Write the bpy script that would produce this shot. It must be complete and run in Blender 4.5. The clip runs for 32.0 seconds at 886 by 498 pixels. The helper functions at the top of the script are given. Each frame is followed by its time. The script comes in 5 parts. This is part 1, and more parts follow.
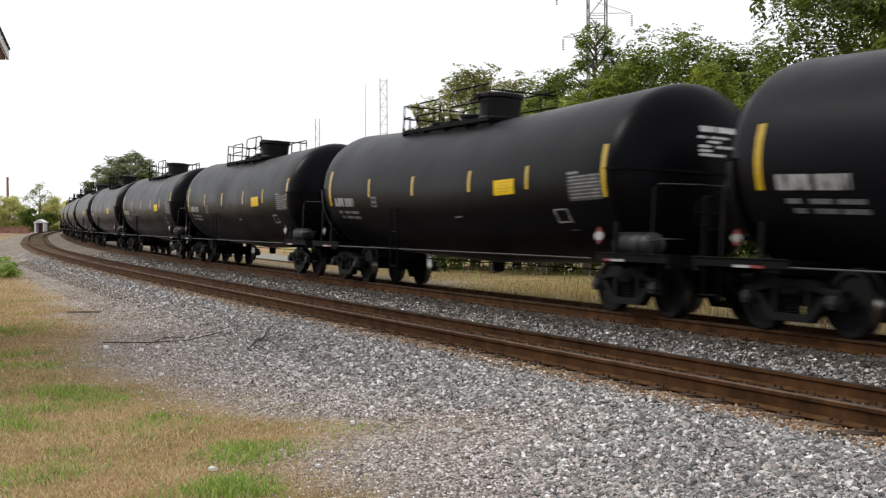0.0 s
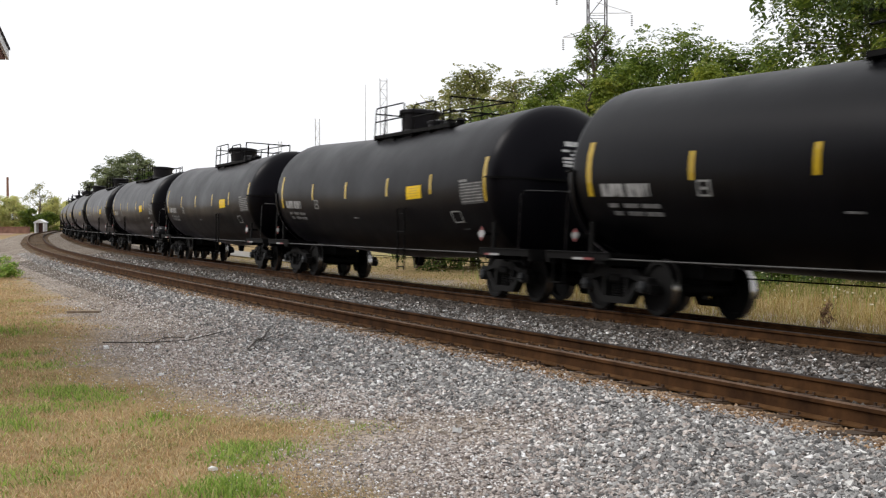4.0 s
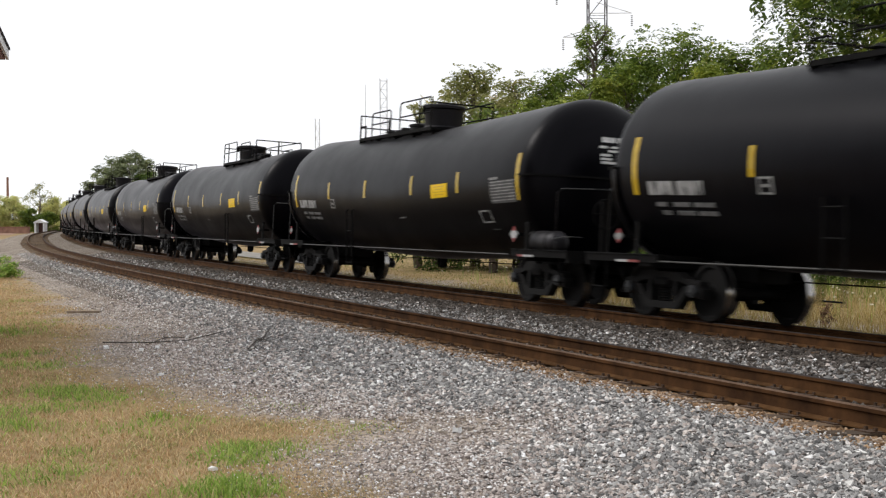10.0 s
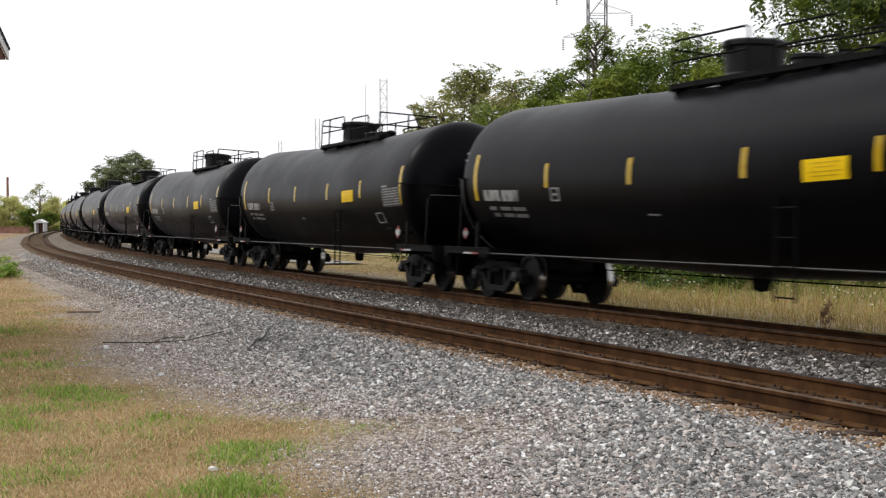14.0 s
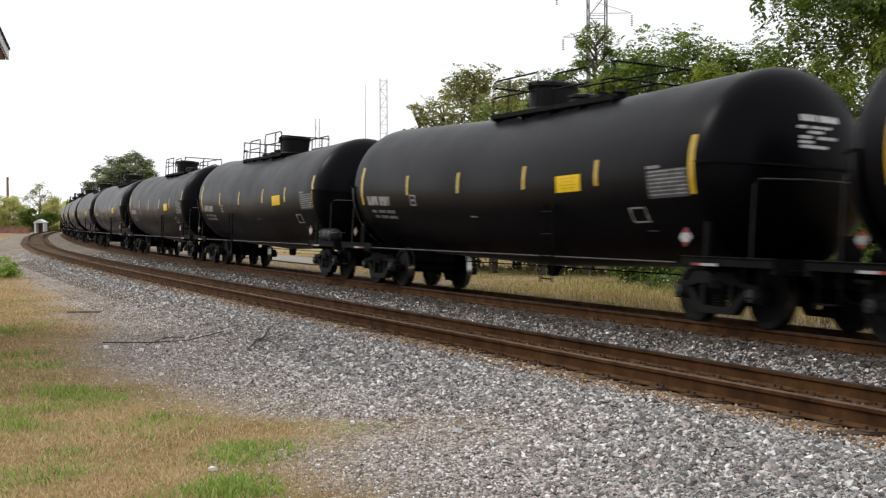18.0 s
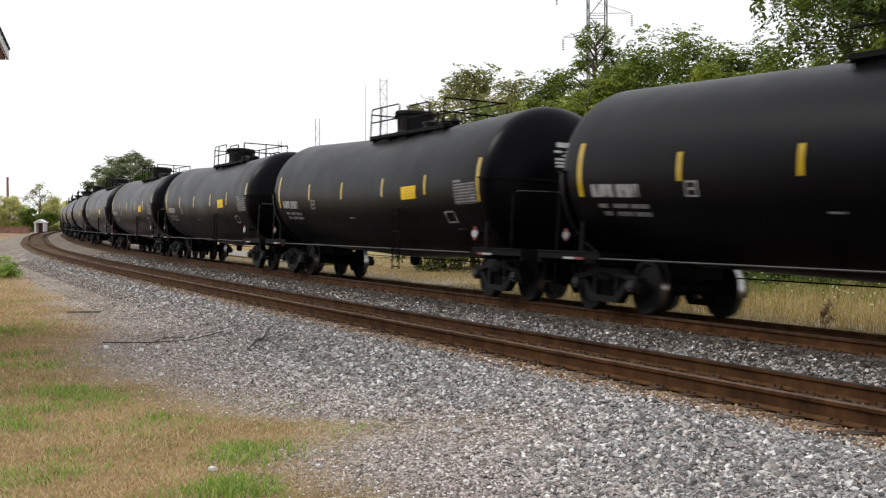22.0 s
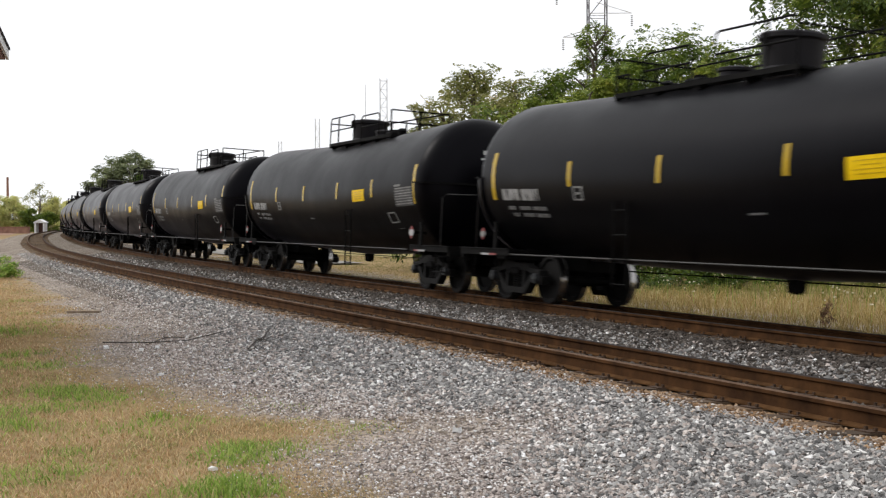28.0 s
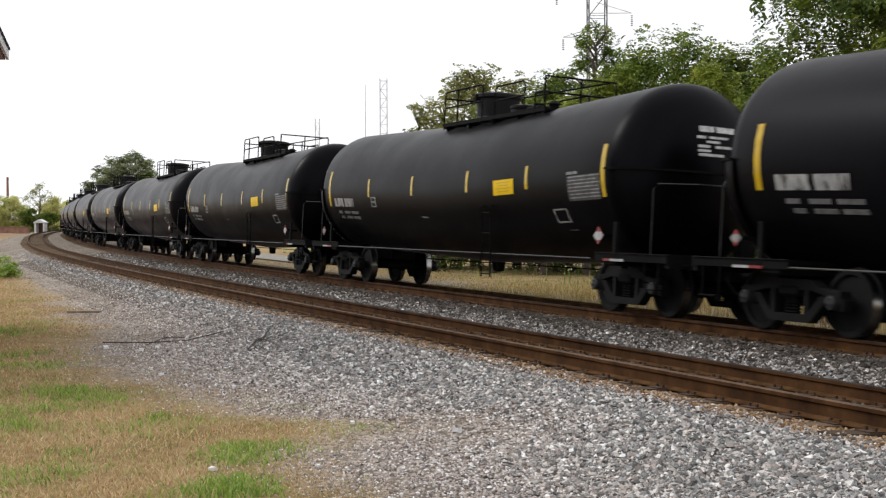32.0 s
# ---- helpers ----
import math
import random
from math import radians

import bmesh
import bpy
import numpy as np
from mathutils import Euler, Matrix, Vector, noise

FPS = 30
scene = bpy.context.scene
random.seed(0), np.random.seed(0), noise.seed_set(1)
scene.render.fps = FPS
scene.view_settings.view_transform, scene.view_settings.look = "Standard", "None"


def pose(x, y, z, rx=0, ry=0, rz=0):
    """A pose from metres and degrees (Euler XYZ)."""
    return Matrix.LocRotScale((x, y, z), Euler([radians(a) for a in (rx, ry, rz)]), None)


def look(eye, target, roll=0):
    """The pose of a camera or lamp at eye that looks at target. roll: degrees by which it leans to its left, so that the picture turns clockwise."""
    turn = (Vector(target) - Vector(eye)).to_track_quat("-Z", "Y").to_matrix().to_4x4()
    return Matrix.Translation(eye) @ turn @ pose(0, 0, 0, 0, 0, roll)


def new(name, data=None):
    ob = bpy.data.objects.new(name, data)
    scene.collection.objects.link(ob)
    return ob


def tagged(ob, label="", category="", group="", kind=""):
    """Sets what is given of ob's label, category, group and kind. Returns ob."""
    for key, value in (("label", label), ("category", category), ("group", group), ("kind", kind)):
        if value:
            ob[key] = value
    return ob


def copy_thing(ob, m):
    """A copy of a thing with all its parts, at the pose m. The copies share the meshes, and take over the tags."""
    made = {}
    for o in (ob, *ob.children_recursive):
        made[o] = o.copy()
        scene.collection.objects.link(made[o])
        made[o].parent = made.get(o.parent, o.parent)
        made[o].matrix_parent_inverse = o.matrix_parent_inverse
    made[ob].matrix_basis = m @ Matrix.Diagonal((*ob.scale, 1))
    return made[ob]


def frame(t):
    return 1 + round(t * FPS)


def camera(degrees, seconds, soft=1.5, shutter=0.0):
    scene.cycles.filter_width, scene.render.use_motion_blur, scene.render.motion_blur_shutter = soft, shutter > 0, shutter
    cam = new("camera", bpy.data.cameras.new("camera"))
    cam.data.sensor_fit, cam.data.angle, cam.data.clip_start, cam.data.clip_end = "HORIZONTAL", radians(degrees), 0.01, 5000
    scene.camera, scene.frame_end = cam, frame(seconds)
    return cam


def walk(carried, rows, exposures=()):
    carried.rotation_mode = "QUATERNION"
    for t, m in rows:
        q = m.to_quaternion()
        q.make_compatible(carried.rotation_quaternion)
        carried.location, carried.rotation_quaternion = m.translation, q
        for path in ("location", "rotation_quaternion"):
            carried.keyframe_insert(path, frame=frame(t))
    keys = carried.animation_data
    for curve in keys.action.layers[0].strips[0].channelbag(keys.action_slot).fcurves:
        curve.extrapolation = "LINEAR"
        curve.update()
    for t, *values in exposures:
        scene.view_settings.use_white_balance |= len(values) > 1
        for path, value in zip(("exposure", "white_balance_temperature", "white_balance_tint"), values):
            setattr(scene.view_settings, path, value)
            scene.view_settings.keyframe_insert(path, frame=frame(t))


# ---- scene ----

SECONDS = 32.0
cam = camera(37.466, SECONDS, soft=1.25, shutter=0.22)
EYE_HEIGHT = 1.604
STAND = pose(0, 0, EYE_HEIGHT, 90 - 1.2257, 0, 0) @ pose(0, 0, 0, 0, 0, -0.2128)
walk(cam, [(0, STAND), (SECONDS, STAND)])

# ---- light ----
world = bpy.data.worlds.new("overcast_sky")
scene.world = world
world.use_nodes = True
wn = world.node_tree.nodes
wl = world.node_tree.links
sky = wn.new("ShaderNodeTexSky")
sky.sky_type = "NISHITA"
sky.sun_disc = False
sky.sun_elevation = radians(42)
sky.sun_rotation = radians(-71)
sky.dust_density = 1.0
pale = wn.new("ShaderNodeHueSaturation")
pale.inputs["Saturation"].default_value = 0.16
wl.new(sky.outputs[0], pale.inputs["Color"])
cloud = wn.new("ShaderNodeMix")
cloud.data_type = "RGBA"
cloud.inputs[0].default_value = 0.8
cloud.inputs[7].default_value = (9.6, 9.7, 10.0, 1)
wl.new(pale.outputs[0], cloud.inputs[6])
wl.new(cloud.outputs[2], wn["Background"].inputs["Color"])
wn["Background"].inputs["Strength"].default_value = 0.12
sun_data = bpy.data.lights.new("sun", "SUN")
sun_data.energy = 1.5
sun_data.angle = radians(20)
sun_data.color = (1.0, 0.96, 0.9)
sun = new("sun", sun_data)
sun.matrix_world = look((-100, 35, 95), (0, 0, 0))
scene.view_settings.exposure = 0.0

# ---- materials ----


def material(name, base, rough=0.8, metal=0.0, spec=0.5):
    """A node material with its principled shader."""
    m = bpy.data.materials.new(name)
    m.use_nodes = True
    b = m.node_tree.nodes["Principled BSDF"]
    b.inputs["Base Color"].default_value = (*base, 1)
    b.inputs["Roughness"].default_value = rough
    b.inputs["Metallic"].default_value = metal
    b.inputs["Specular IOR Level"].default_value = spec
    return m


def coords(m, scale=(1, 1, 1), kind="Object"):
    n, l = m.node_tree.nodes, m.node_tree.links
    tc = n.new("ShaderNodeTexCoord")
    mp = n.new("ShaderNodeMapping")
    mp.inputs["Scale"].default_value = scale
    l.new(tc.outputs[kind], mp.inputs["Vector"])
    return mp.outputs[0]


def noisy(m, vec, scale, detail=4.0, rough=0.6):
    n, l = m.node_tree.nodes, m.node_tree.links
    t = n.new("ShaderNodeTexNoise")
    t.inputs["Scale"].default_value = scale
    t.inputs["Detail"].default_value = detail
    t.inputs["Roughness"].default_value = rough
    l.new(vec, t.inputs["Vector"])
    return t.outputs["Fac"]


def ramp(m, fac, stops):
    n, l = m.node_tree.nodes, m.node_tree.links
    r = n.new("ShaderNodeValToRGB")
    el = r.color_ramp.elements
    while len(el) < len(stops):
        el.new(0.5)
    for e, (p, c) in zip(el, stops):
        e.position = p
        e.color = (*c, 1) if len(c) == 3 else c
    l.new(fac, r.inputs["Fac"])
    return r.outputs["Color"]


def mixed(m, fac, a, b, how="MIX"):
    n, l = m.node_tree.nodes, m.node_tree.links
    x = n.new("ShaderNodeMix")
    x.data_type = "RGBA"
    x.blend_type = how
    for sock, v in ((x.inputs[0], fac), (x.inputs[6], a), (x.inputs[7], b)):
        if isinstance(v, (int, float)):
            sock.default_value = v
        elif isinstance(v, tuple):
            sock.default_value = (*v, 1)
        else:
            l.new(v, sock)
    return x.outputs[2]


def put(m, socket, out):
    m.node_tree.links.new(out, m.node_tree.nodes["Principled BSDF"].inputs[socket])


def bump(m, height, strength=0.3, dist=0.01):
    n, l = m.node_tree.nodes, m.node_tree.links
    b = n.new("ShaderNodeBump")
    b.inputs["Strength"].default_value = strength
    b.inputs["Distance"].default_value = dist
    l.new(height, b.inputs["Height"])
    put(m, "Normal", b.outputs[0])


def speckled(name, stops, scale, rough=0.8, metal=0.0, bump_by=0.3, dist=0.01, stretch=(1, 1, 1), spec=0.5, fine=None):
    """A surface of one noise for colour and a finer one for relief."""
    m = material(name, stops[0][1], rough, metal, spec)
    v = coords(m, stretch)
    put(m, "Base Color", ramp(m, noisy(m, v, scale), stops))
    if bump_by:
        bump(m, noisy(m, v, fine or scale * 6, 3), bump_by, dist)
    return m


def per_piece(name, stops, rough=0.9, island=True, bump_by=0.0, translucent=0.0, spec=0.3):
    """A surface whose colour changes from piece to piece."""
    m = material(name, stops[0][1], rough, 0, spec)
    n, l = m.node_tree.nodes, m.node_tree.links
    if island:
        out = n.new("ShaderNodeNewGeometry").outputs["Random Per Island"]
    else:
        out = n.new("ShaderNodeObjectInfo").outputs["Random"]
    col = ramp(m, out, stops)
    put(m, "Base Color", col)
    if bump_by:
        bump(m, noisy(m, coords(m), 90.0, 3), bump_by, 0.01)
    if translucent:
        tr = n.new("ShaderNodeBsdfTranslucent")
        l.new(col, tr.inputs["Color"])
        mx = n.new("ShaderNodeMixShader")
        mx.inputs[0].default_value = translucent
        l.new(n["Principled BSDF"].outputs[0], mx.inputs[1])
        l.new(tr.outputs[0], mx.inputs[2])
        l.new(mx.outputs[0], n["Material Output"].inputs["Surface"])
    return m


def tank_paint(name, base, dusty, spec, rough):
    """Black tank paint, dusty with streaks that run down the shell, a little different from car to car."""
    m = material(name, base, rough, 0.0, spec)
    n, l = m.node_tree.nodes, m.node_tree.links
    info = n.new("ShaderNodeObjectInfo")
    tc = n.new("ShaderNodeTexCoord")
    off = n.new("ShaderNodeVectorMath")
    off.operation = "MULTIPLY_ADD"
    l.new(info.outputs["Random"], off.inputs[0])
    off.inputs[1].default_value = (90, 70, 50)
    l.new(tc.outputs["Object"], off.inputs[2])

    def stretched(sc):
        mp = n.new("ShaderNodeMapping")
        mp.inputs["Scale"].default_value = sc
        l.new(off.outputs[0], mp.inputs["Vector"])
        return mp.outputs[0]

    broad = noisy(m, stretched((0.5, 0.5, 0.5)), 1.2, 5, 0.65)
    streak = noisy(m, stretched((3.0, 0.25, 0.25)), 2.0, 5, 0.6)
    worn = noisy(m, stretched((0.6, 1.6, 1.6)), 2.6, 7, 0.7)
    low = tuple(0.6 * c for c in base)
    col = ramp(m, broad, [(0.3, low), (0.7, base)])
    dust = ramp(m, streak, [(0.5, (0, 0, 0)), (0.8, (1, 1, 1))])
    col = mixed(m, dust, col, dusty)
    scuff = ramp(m, worn, [(0.62, (0, 0, 0)), (0.74, (0.6, 0.6, 0.6))])
    col = mixed(m, scuff, col, tuple(1.25 * c for c in dusty))
    grey = ramp(m, info.outputs["Random"], [(0.45, (0, 0, 0)), (1.0, (0.45, 0.45, 0.45))])
    put(m, "Base Color", mixed(m, grey, col, tuple(2.6 * c for c in dusty)))
    b = n["Principled BSDF"]
    b.inputs["Specular Tint"].default_value = (0.92, 0.9, 1.0, 1)
    b.inputs["Sheen Weight"].default_value = 0.11
    b.inputs["Sheen Roughness"].default_value = 0.12
    b.inputs["Sheen Tint"].default_value = (1.0, 0.88, 0.97, 1)
    put(m, "Roughness", ramp(m, broad, [(0.3, (rough - 0.06,) * 3), (0.7, (rough + 0.06,) * 3)]))
    bump(m, noisy(m, stretched((1, 1, 1)), 40, 3), 0.05, 0.01)
    return m


TANK = tank_paint("black_tank_paint", (0.0012, 0.0012, 0.002), (0.0028, 0.0027, 0.0037), 0.072, 0.36)
RESERVOIR = tank_paint("dull_black_reservoir_paint", (0.01, 0.0093, 0.0097), (0.014, 0.013, 0.0135), 0.3, 0.5)
HOUSE = tank_paint("dull_black_housing_paint", (0.005, 0.0047, 0.005), (0.008, 0.0075, 0.008), 0.2, 0.55)
UNDER = speckled("grimy_black_steel", [(0.3, (0.0025, 0.0025, 0.0026)), (0.7, (0.0065, 0.0061, 0.006))], 3.0, 0.75, 0.0, 0.2, spec=0.08)
CAST = speckled("dusty_cast_steel", [(0.3, (0.003, 0.0029, 0.003)), (0.7, (0.0075, 0.007, 0.0069))], 4.0, 0.75, 0.0, 0.25, spec=0.15)
TREAD = material("polished_tread_steel", (0.34, 0.33, 0.32), 0.25, 1.0)
RAILPAINT = speckled("glossy_black_handrail_paint", [(0.3, (0.005, 0.005, 0.005)), (0.7, (0.011, 0.0105, 0.0105))], 6.0, 0.32, 0.0, 0.05, spec=0.5)
CAPS = speckled("greasy_grey_bearing_steel", [(0.3, (0.01, 0.011, 0.0125)), (0.7, (0.026, 0.028, 0.031))], 9.0, 0.5, 0.0, 0.1, spec=0.3)
PIPE = speckled("worn_grey_pipe", [(0.35, (0.016, 0.016, 0.0155)), (0.65, (0.042, 0.041, 0.04))], 6.0, 0.55, 0.1, 0.1)
YELLOW = speckled("yellow_reflective_film", [(0.35, (0.45, 0.29, 0.002)), (0.65, (0.57, 0.38, 0.004))], 9.0, 0.35, 0.0, 0.05, spec=0.2)
YELLOW.node_tree.nodes["Principled BSDF"].inputs["Coat Weight"].default_value = 0.55
YELLOW.node_tree.nodes["Principled BSDF"].inputs["Coat Roughness"].default_value = 0.12
YELLOW.node_tree.nodes["Principled BSDF"].inputs["Coat IOR"].default_value = 1.5
PANEL = speckled("yellow_panel_paint", [(0.3, (0.66, 0.43, 0.003)), (0.7, (0.78, 0.52, 0.005))], 5.0, 0.5, 0.0, 0.05, spec=0.1)
STENCIL = speckled("faded_white_stencil", [(0.35, (0.12, 0.12, 0.12)), (0.7, (0.33, 0.33, 0.32))], 9.0, 0.7, 0.0, 0.0)
NUMBER = speckled("patchy_white_number_stencil", [(0.4, (0.012, 0.012, 0.012)), (0.46, (0.2, 0.2, 0.2)), (0.7, (0.36, 0.36, 0.35))], 1.0, 0.7, 0.0, 0.0, stretch=(9.0, 0.8, 2.5))
DIM = speckled("thin_grey_stencil", [(0.35, (0.025, 0.025, 0.026)), (0.7, (0.075, 0.075, 0.077))], 9.0, 0.7, 0.0, 0.0)
FAINT = speckled("worn_pale_stencil", [(0.35, (0.06, 0.06, 0.061)), (0.7, (0.17, 0.17, 0.172))], 9.0, 0.7, 0.0, 0.0)
HEADMARK = speckled("bright_white_stencil", [(0.35, (0.3, 0.3, 0.3)), (0.6, (0.62, 0.62, 0.61))], 9.0, 0.7, 0.0, 0.0)
WHITE = speckled("white_reflective_film", [(0.3, (0.26, 0.26, 0.27)), (0.7, (0.4, 0.4, 0.4))], 12.0, 0.45, 0.0, 0.0)
RED = speckled("red_reflective_film", [(0.3, (0.14, 0.009, 0.009)), (0.7, (0.22, 0.018, 0.018))], 12.0, 0.45, 0.0, 0.0)
RAIL = speckled("rusty_rail_web", [(0.3, (0.026, 0.0118, 0.005)), (0.7, (0.088, 0.0405, 0.0155))], 3.0, 0.9, 0.0, 0.3, spec=0.1)
FOOT = speckled("dusty_orange_rail_foot", [(0.3, (0.042, 0.0205, 0.0085)), (0.7, (0.12, 0.062, 0.027))], 4.0, 0.95, 0.0, 0.3, spec=0.05)
HEAD = speckled("worn_rail_head", [(0.35, (0.09, 0.055, 0.036)), (0.65, (0.16, 0.105, 0.072))], 3.0, 0.8, 0.0, 0.08, spec=0.08)
# Darker copy of the worn head, with shade by the train put into its colour.
HEAD_SHADED = speckled("worn_shaded_rail_head", [(0.35, (0.02, 0.016, 0.015)), (0.65, (0.045, 0.036, 0.033))], 3.0, 0.7, 0.0, 0.08, spec=0.1)
TIE = per_piece("weathered_tie_wood", [(0.0, (0.05, 0.034, 0.022)), (0.5, (0.1, 0.065, 0.04)), (1.0, (0.17, 0.11, 0.065))], 0.9, False, 0.4)
TIES_FAR = per_piece("weathered_tie_rows", [(0.0, (0.09, 0.06, 0.038)), (1.0, (0.22, 0.15, 0.09))], 0.9, True)
SPIKE = speckled("orange_rust", [(0.3, (0.032, 0.016, 0.007)), (0.7, (0.07, 0.035, 0.016))], 12.0, 0.9, 0.0, 0.3)
STONE = per_piece("crushed_grey_stone", [(0.0, (0.1, 0.098, 0.097)), (0.25, (0.19, 0.185, 0.18)), (0.6, (0.312, 0.302, 0.292)), (0.9, (0.44, 0.426, 0.41)), (1.0, (0.85, 0.83, 0.79))], 0.8, True, 0.6)
STONE_WARM = per_piece("dusty_pinkish_stone", [(0.0, (0.17, 0.147, 0.135)), (0.35, (0.41, 0.355, 0.325)), (0.75, (0.62, 0.55, 0.505)), (1.0, (0.9, 0.9, 0.9))], 0.85, True, 0.5)
STONE_DARK = per_piece("oily_ballast_stone", [(0.0, (0.045, 0.038, 0.033)), (0.5, (0.09, 0.076, 0.065)), (0.93, (0.155, 0.134, 0.118)), (1.0, (0.36, 0.33, 0.3))], 0.85, True, 0.5)
STONE_RUST = per_piece("rust_stained_stone", [(0.0, (0.12, 0.064, 0.031)), (0.4, (0.29, 0.175, 0.092)), (0.8, (0.4, 0.275, 0.168)), (1.0, (0.46, 0.4, 0.35))], 0.9, True, 0.5)


def ballast_bed(name, tone):
    m = material(name, (0.2, 0.2, 0.2), 1.0, 0.0, 0.03)
    v = coords(m)
    n, l = m.node_tree.nodes, m.node_tree.links
    vo = n.new("ShaderNodeTexVoronoi")
    vo.inputs["Scale"].default_value = 18.0
    l.new(v, vo.inputs["Vector"])
    stones = ramp(m, vo.outputs["Color"], [(p, tuple(tone * c for c in col)) for p, col in ((0.1, (0.055, 0.046, 0.037)), (0.5, (0.135, 0.117, 0.1)), (0.9, (0.24, 0.215, 0.19)))])
    grime = ramp(m, noisy(m, v, 0.9, 6), [(0.35, (0.55, 0.5, 0.45)), (0.65, (1, 1, 1))])
    put(m, "Base Color", mixed(m, 1.0, stones, grime, "MULTIPLY"))
    bump(m, vo.outputs["Distance"], 0.9, 0.03)
    return m


def ground_soil():
    """Soil that goes from stony dirt to dry turf by the sheet's own mask."""
    m = material("stony_soil_and_turf", (0.2, 0.17, 0.13), 1.0, 0.0, 0.05)
    v = coords(m)
    n, l = m.node_tree.nodes, m.node_tree.links
    at = n.new("ShaderNodeAttribute")
    at.attribute_name = "turf"
    dirt = ramp(m, noisy(m, v, 16.0, 8, 0.75), [(0.3, (0.23, 0.192, 0.162)), (0.55, (0.4, 0.342, 0.294)), (0.75, (0.56, 0.49, 0.43))])
    turf = ramp(m, noisy(m, v, 1.1, 8, 0.7), [(0.3, (0.2, 0.155, 0.07)), (0.5, (0.33, 0.235, 0.125)), (0.7, (0.42, 0.31, 0.18))])
    vo = n.new("ShaderNodeTexVoronoi")
    vo.inputs["Scale"].default_value = 22.0
    l.new(v, vo.inputs["Vector"])
    chips = ramp(m, vo.outputs["Color"], [(0.1, (0.35, 0.35, 0.35)), (0.5, (0.9, 0.9, 0.9)), (0.9, (1.5, 1.48, 1.45))])
    dirt = mixed(m, 1.0, dirt, chips, "MULTIPLY")
    put(m, "Base Color", mixed(m, at.outputs["Fac"], dirt, turf))
    bump(m, noisy(m, v, 14.0, 6, 0.75), 0.7, 0.04)
    return m


BED = ballast_bed("oily_ballast_bed", 0.9)
# Toned down so that shade in the gaps between loose stones is in the colour.
BED_GAPS = ballast_bed("gap_shade_ballast_shoulder", 1.25)
BED_DUSTY = ballast_bed("dusty_ballast_toe", 2.5)
BED_FAR = ballast_bed("dusty_brown_ballast_bed", 2.0)
SOIL = ground_soil()
DRY = per_piece("dry_grass_blade", [(0.0, (0.36, 0.215, 0.11)), (0.35, (0.53, 0.36, 0.19)), (0.7, (0.64, 0.47, 0.265)), (0.88, (0.72, 0.58, 0.36)), (1.0, (0.4, 0.36, 0.13))], 0.85, True, 0, 0.3)
OLIVE = per_piece("half_dry_grass_blade", [(0.0, (0.28, 0.24, 0.09)), (0.4, (0.43, 0.35, 0.16)), (0.75, (0.57, 0.45, 0.24)), (1.0, (0.31, 0.36, 0.11))], 0.8, True, 0, 0.3)
GREEN = per_piece("green_grass_blade", [(0.0, (0.13, 0.22, 0.04)), (0.5, (0.26, 0.4, 0.07)), (0.85, (0.4, 0.52, 0.12)), (1.0, (0.5, 0.45, 0.2))], 0.7, True, 0, 0.35)
STRAW = per_piece("straw_grass_blade", [(0.0, (0.29, 0.2, 0.068)), (0.4, (0.39, 0.285, 0.1)), (0.75, (0.5, 0.39, 0.165)), (0.9, (0.62, 0.52, 0.28)), (1.0, (0.24, 0.27, 0.06))], 0.8, True, 0, 0.3)
MEADOW = per_piece("rough_meadow_grass_blade", [(0.0, (0.11, 0.14, 0.03)), (0.4, (0.2, 0.215, 0.05)), (0.75, (0.31, 0.285, 0.085)), (1.0, (0.42, 0.36, 0.14))], 0.8, True, 0, 0.3)
BLOOM = per_piece("pale_weed_flower", [(0.0, (0.7, 0.66, 0.45)), (1.0, (0.8, 0.78, 0.66))], 0.8, True, 0, 0.3)
BARK = speckled("grey_brown_bark", [(0.3, (0.06, 0.045, 0.035)), (0.7, (0.16, 0.125, 0.1))], 5.0, 0.95, 0.0, 0.6, 0.03)


def foliage(name, dark, mid, light, odd):
    """Leaves whose tone drifts from bough to bough and a little from leaf to leaf."""
    m = material(name, mid, 0.55, 0, 0.35)
    n, l = m.node_tree.nodes, m.node_tree.links
    leaf = n.new("ShaderNodeNewGeometry").outputs["Random Per Island"]
    bough = ramp(m, noisy(m, coords(m), 0.85, 3, 0.6), [(0.3, (0, 0, 0)), (0.7, (1, 1, 1))])
    blend = mixed(m, 0.4, bough, leaf)
    col = ramp(m, blend, [(0.1, dark), (0.5, mid), (0.82, light), (0.96, odd)])
    put(m, "Base Color", col)
    tr = n.new("ShaderNodeBsdfTranslucent")
    l.new(col, tr.inputs["Color"])
    mx = n.new("ShaderNodeMixShader")
    mx.inputs[0].default_value = 0.33
    l.new(n["Principled BSDF"].outputs[0], mx.inputs[1])
    l.new(tr.outputs[0], mx.inputs[2])
    l.new(mx.outputs[0], n["Material Output"].inputs["Surface"])
    return m


LEAF_DEEP = foliage("deep_green_leaf", (0.028, 0.05, 0.008), (0.065, 0.115, 0.015), (0.15, 0.215, 0.026), (0.32, 0.26, 0.06))
LEAF_MID = foliage("mid_green_leaf", (0.04, 0.072, 0.013), (0.125, 0.185, 0.027), (0.27, 0.33, 0.05), (0.4, 0.37, 0.1))
LEAF_BRIGHT = foliage("yellow_green_leaf", (0.07, 0.1, 0.016), (0.19, 0.245, 0.034), (0.39, 0.43, 0.065), (0.5, 0.46, 0.1))
LEAF_DULL = foliage("turning_olive_leaf", (0.1, 0.125, 0.035), (0.25, 0.26, 0.08), (0.46, 0.43, 0.17), (0.66, 0.52, 0.32))
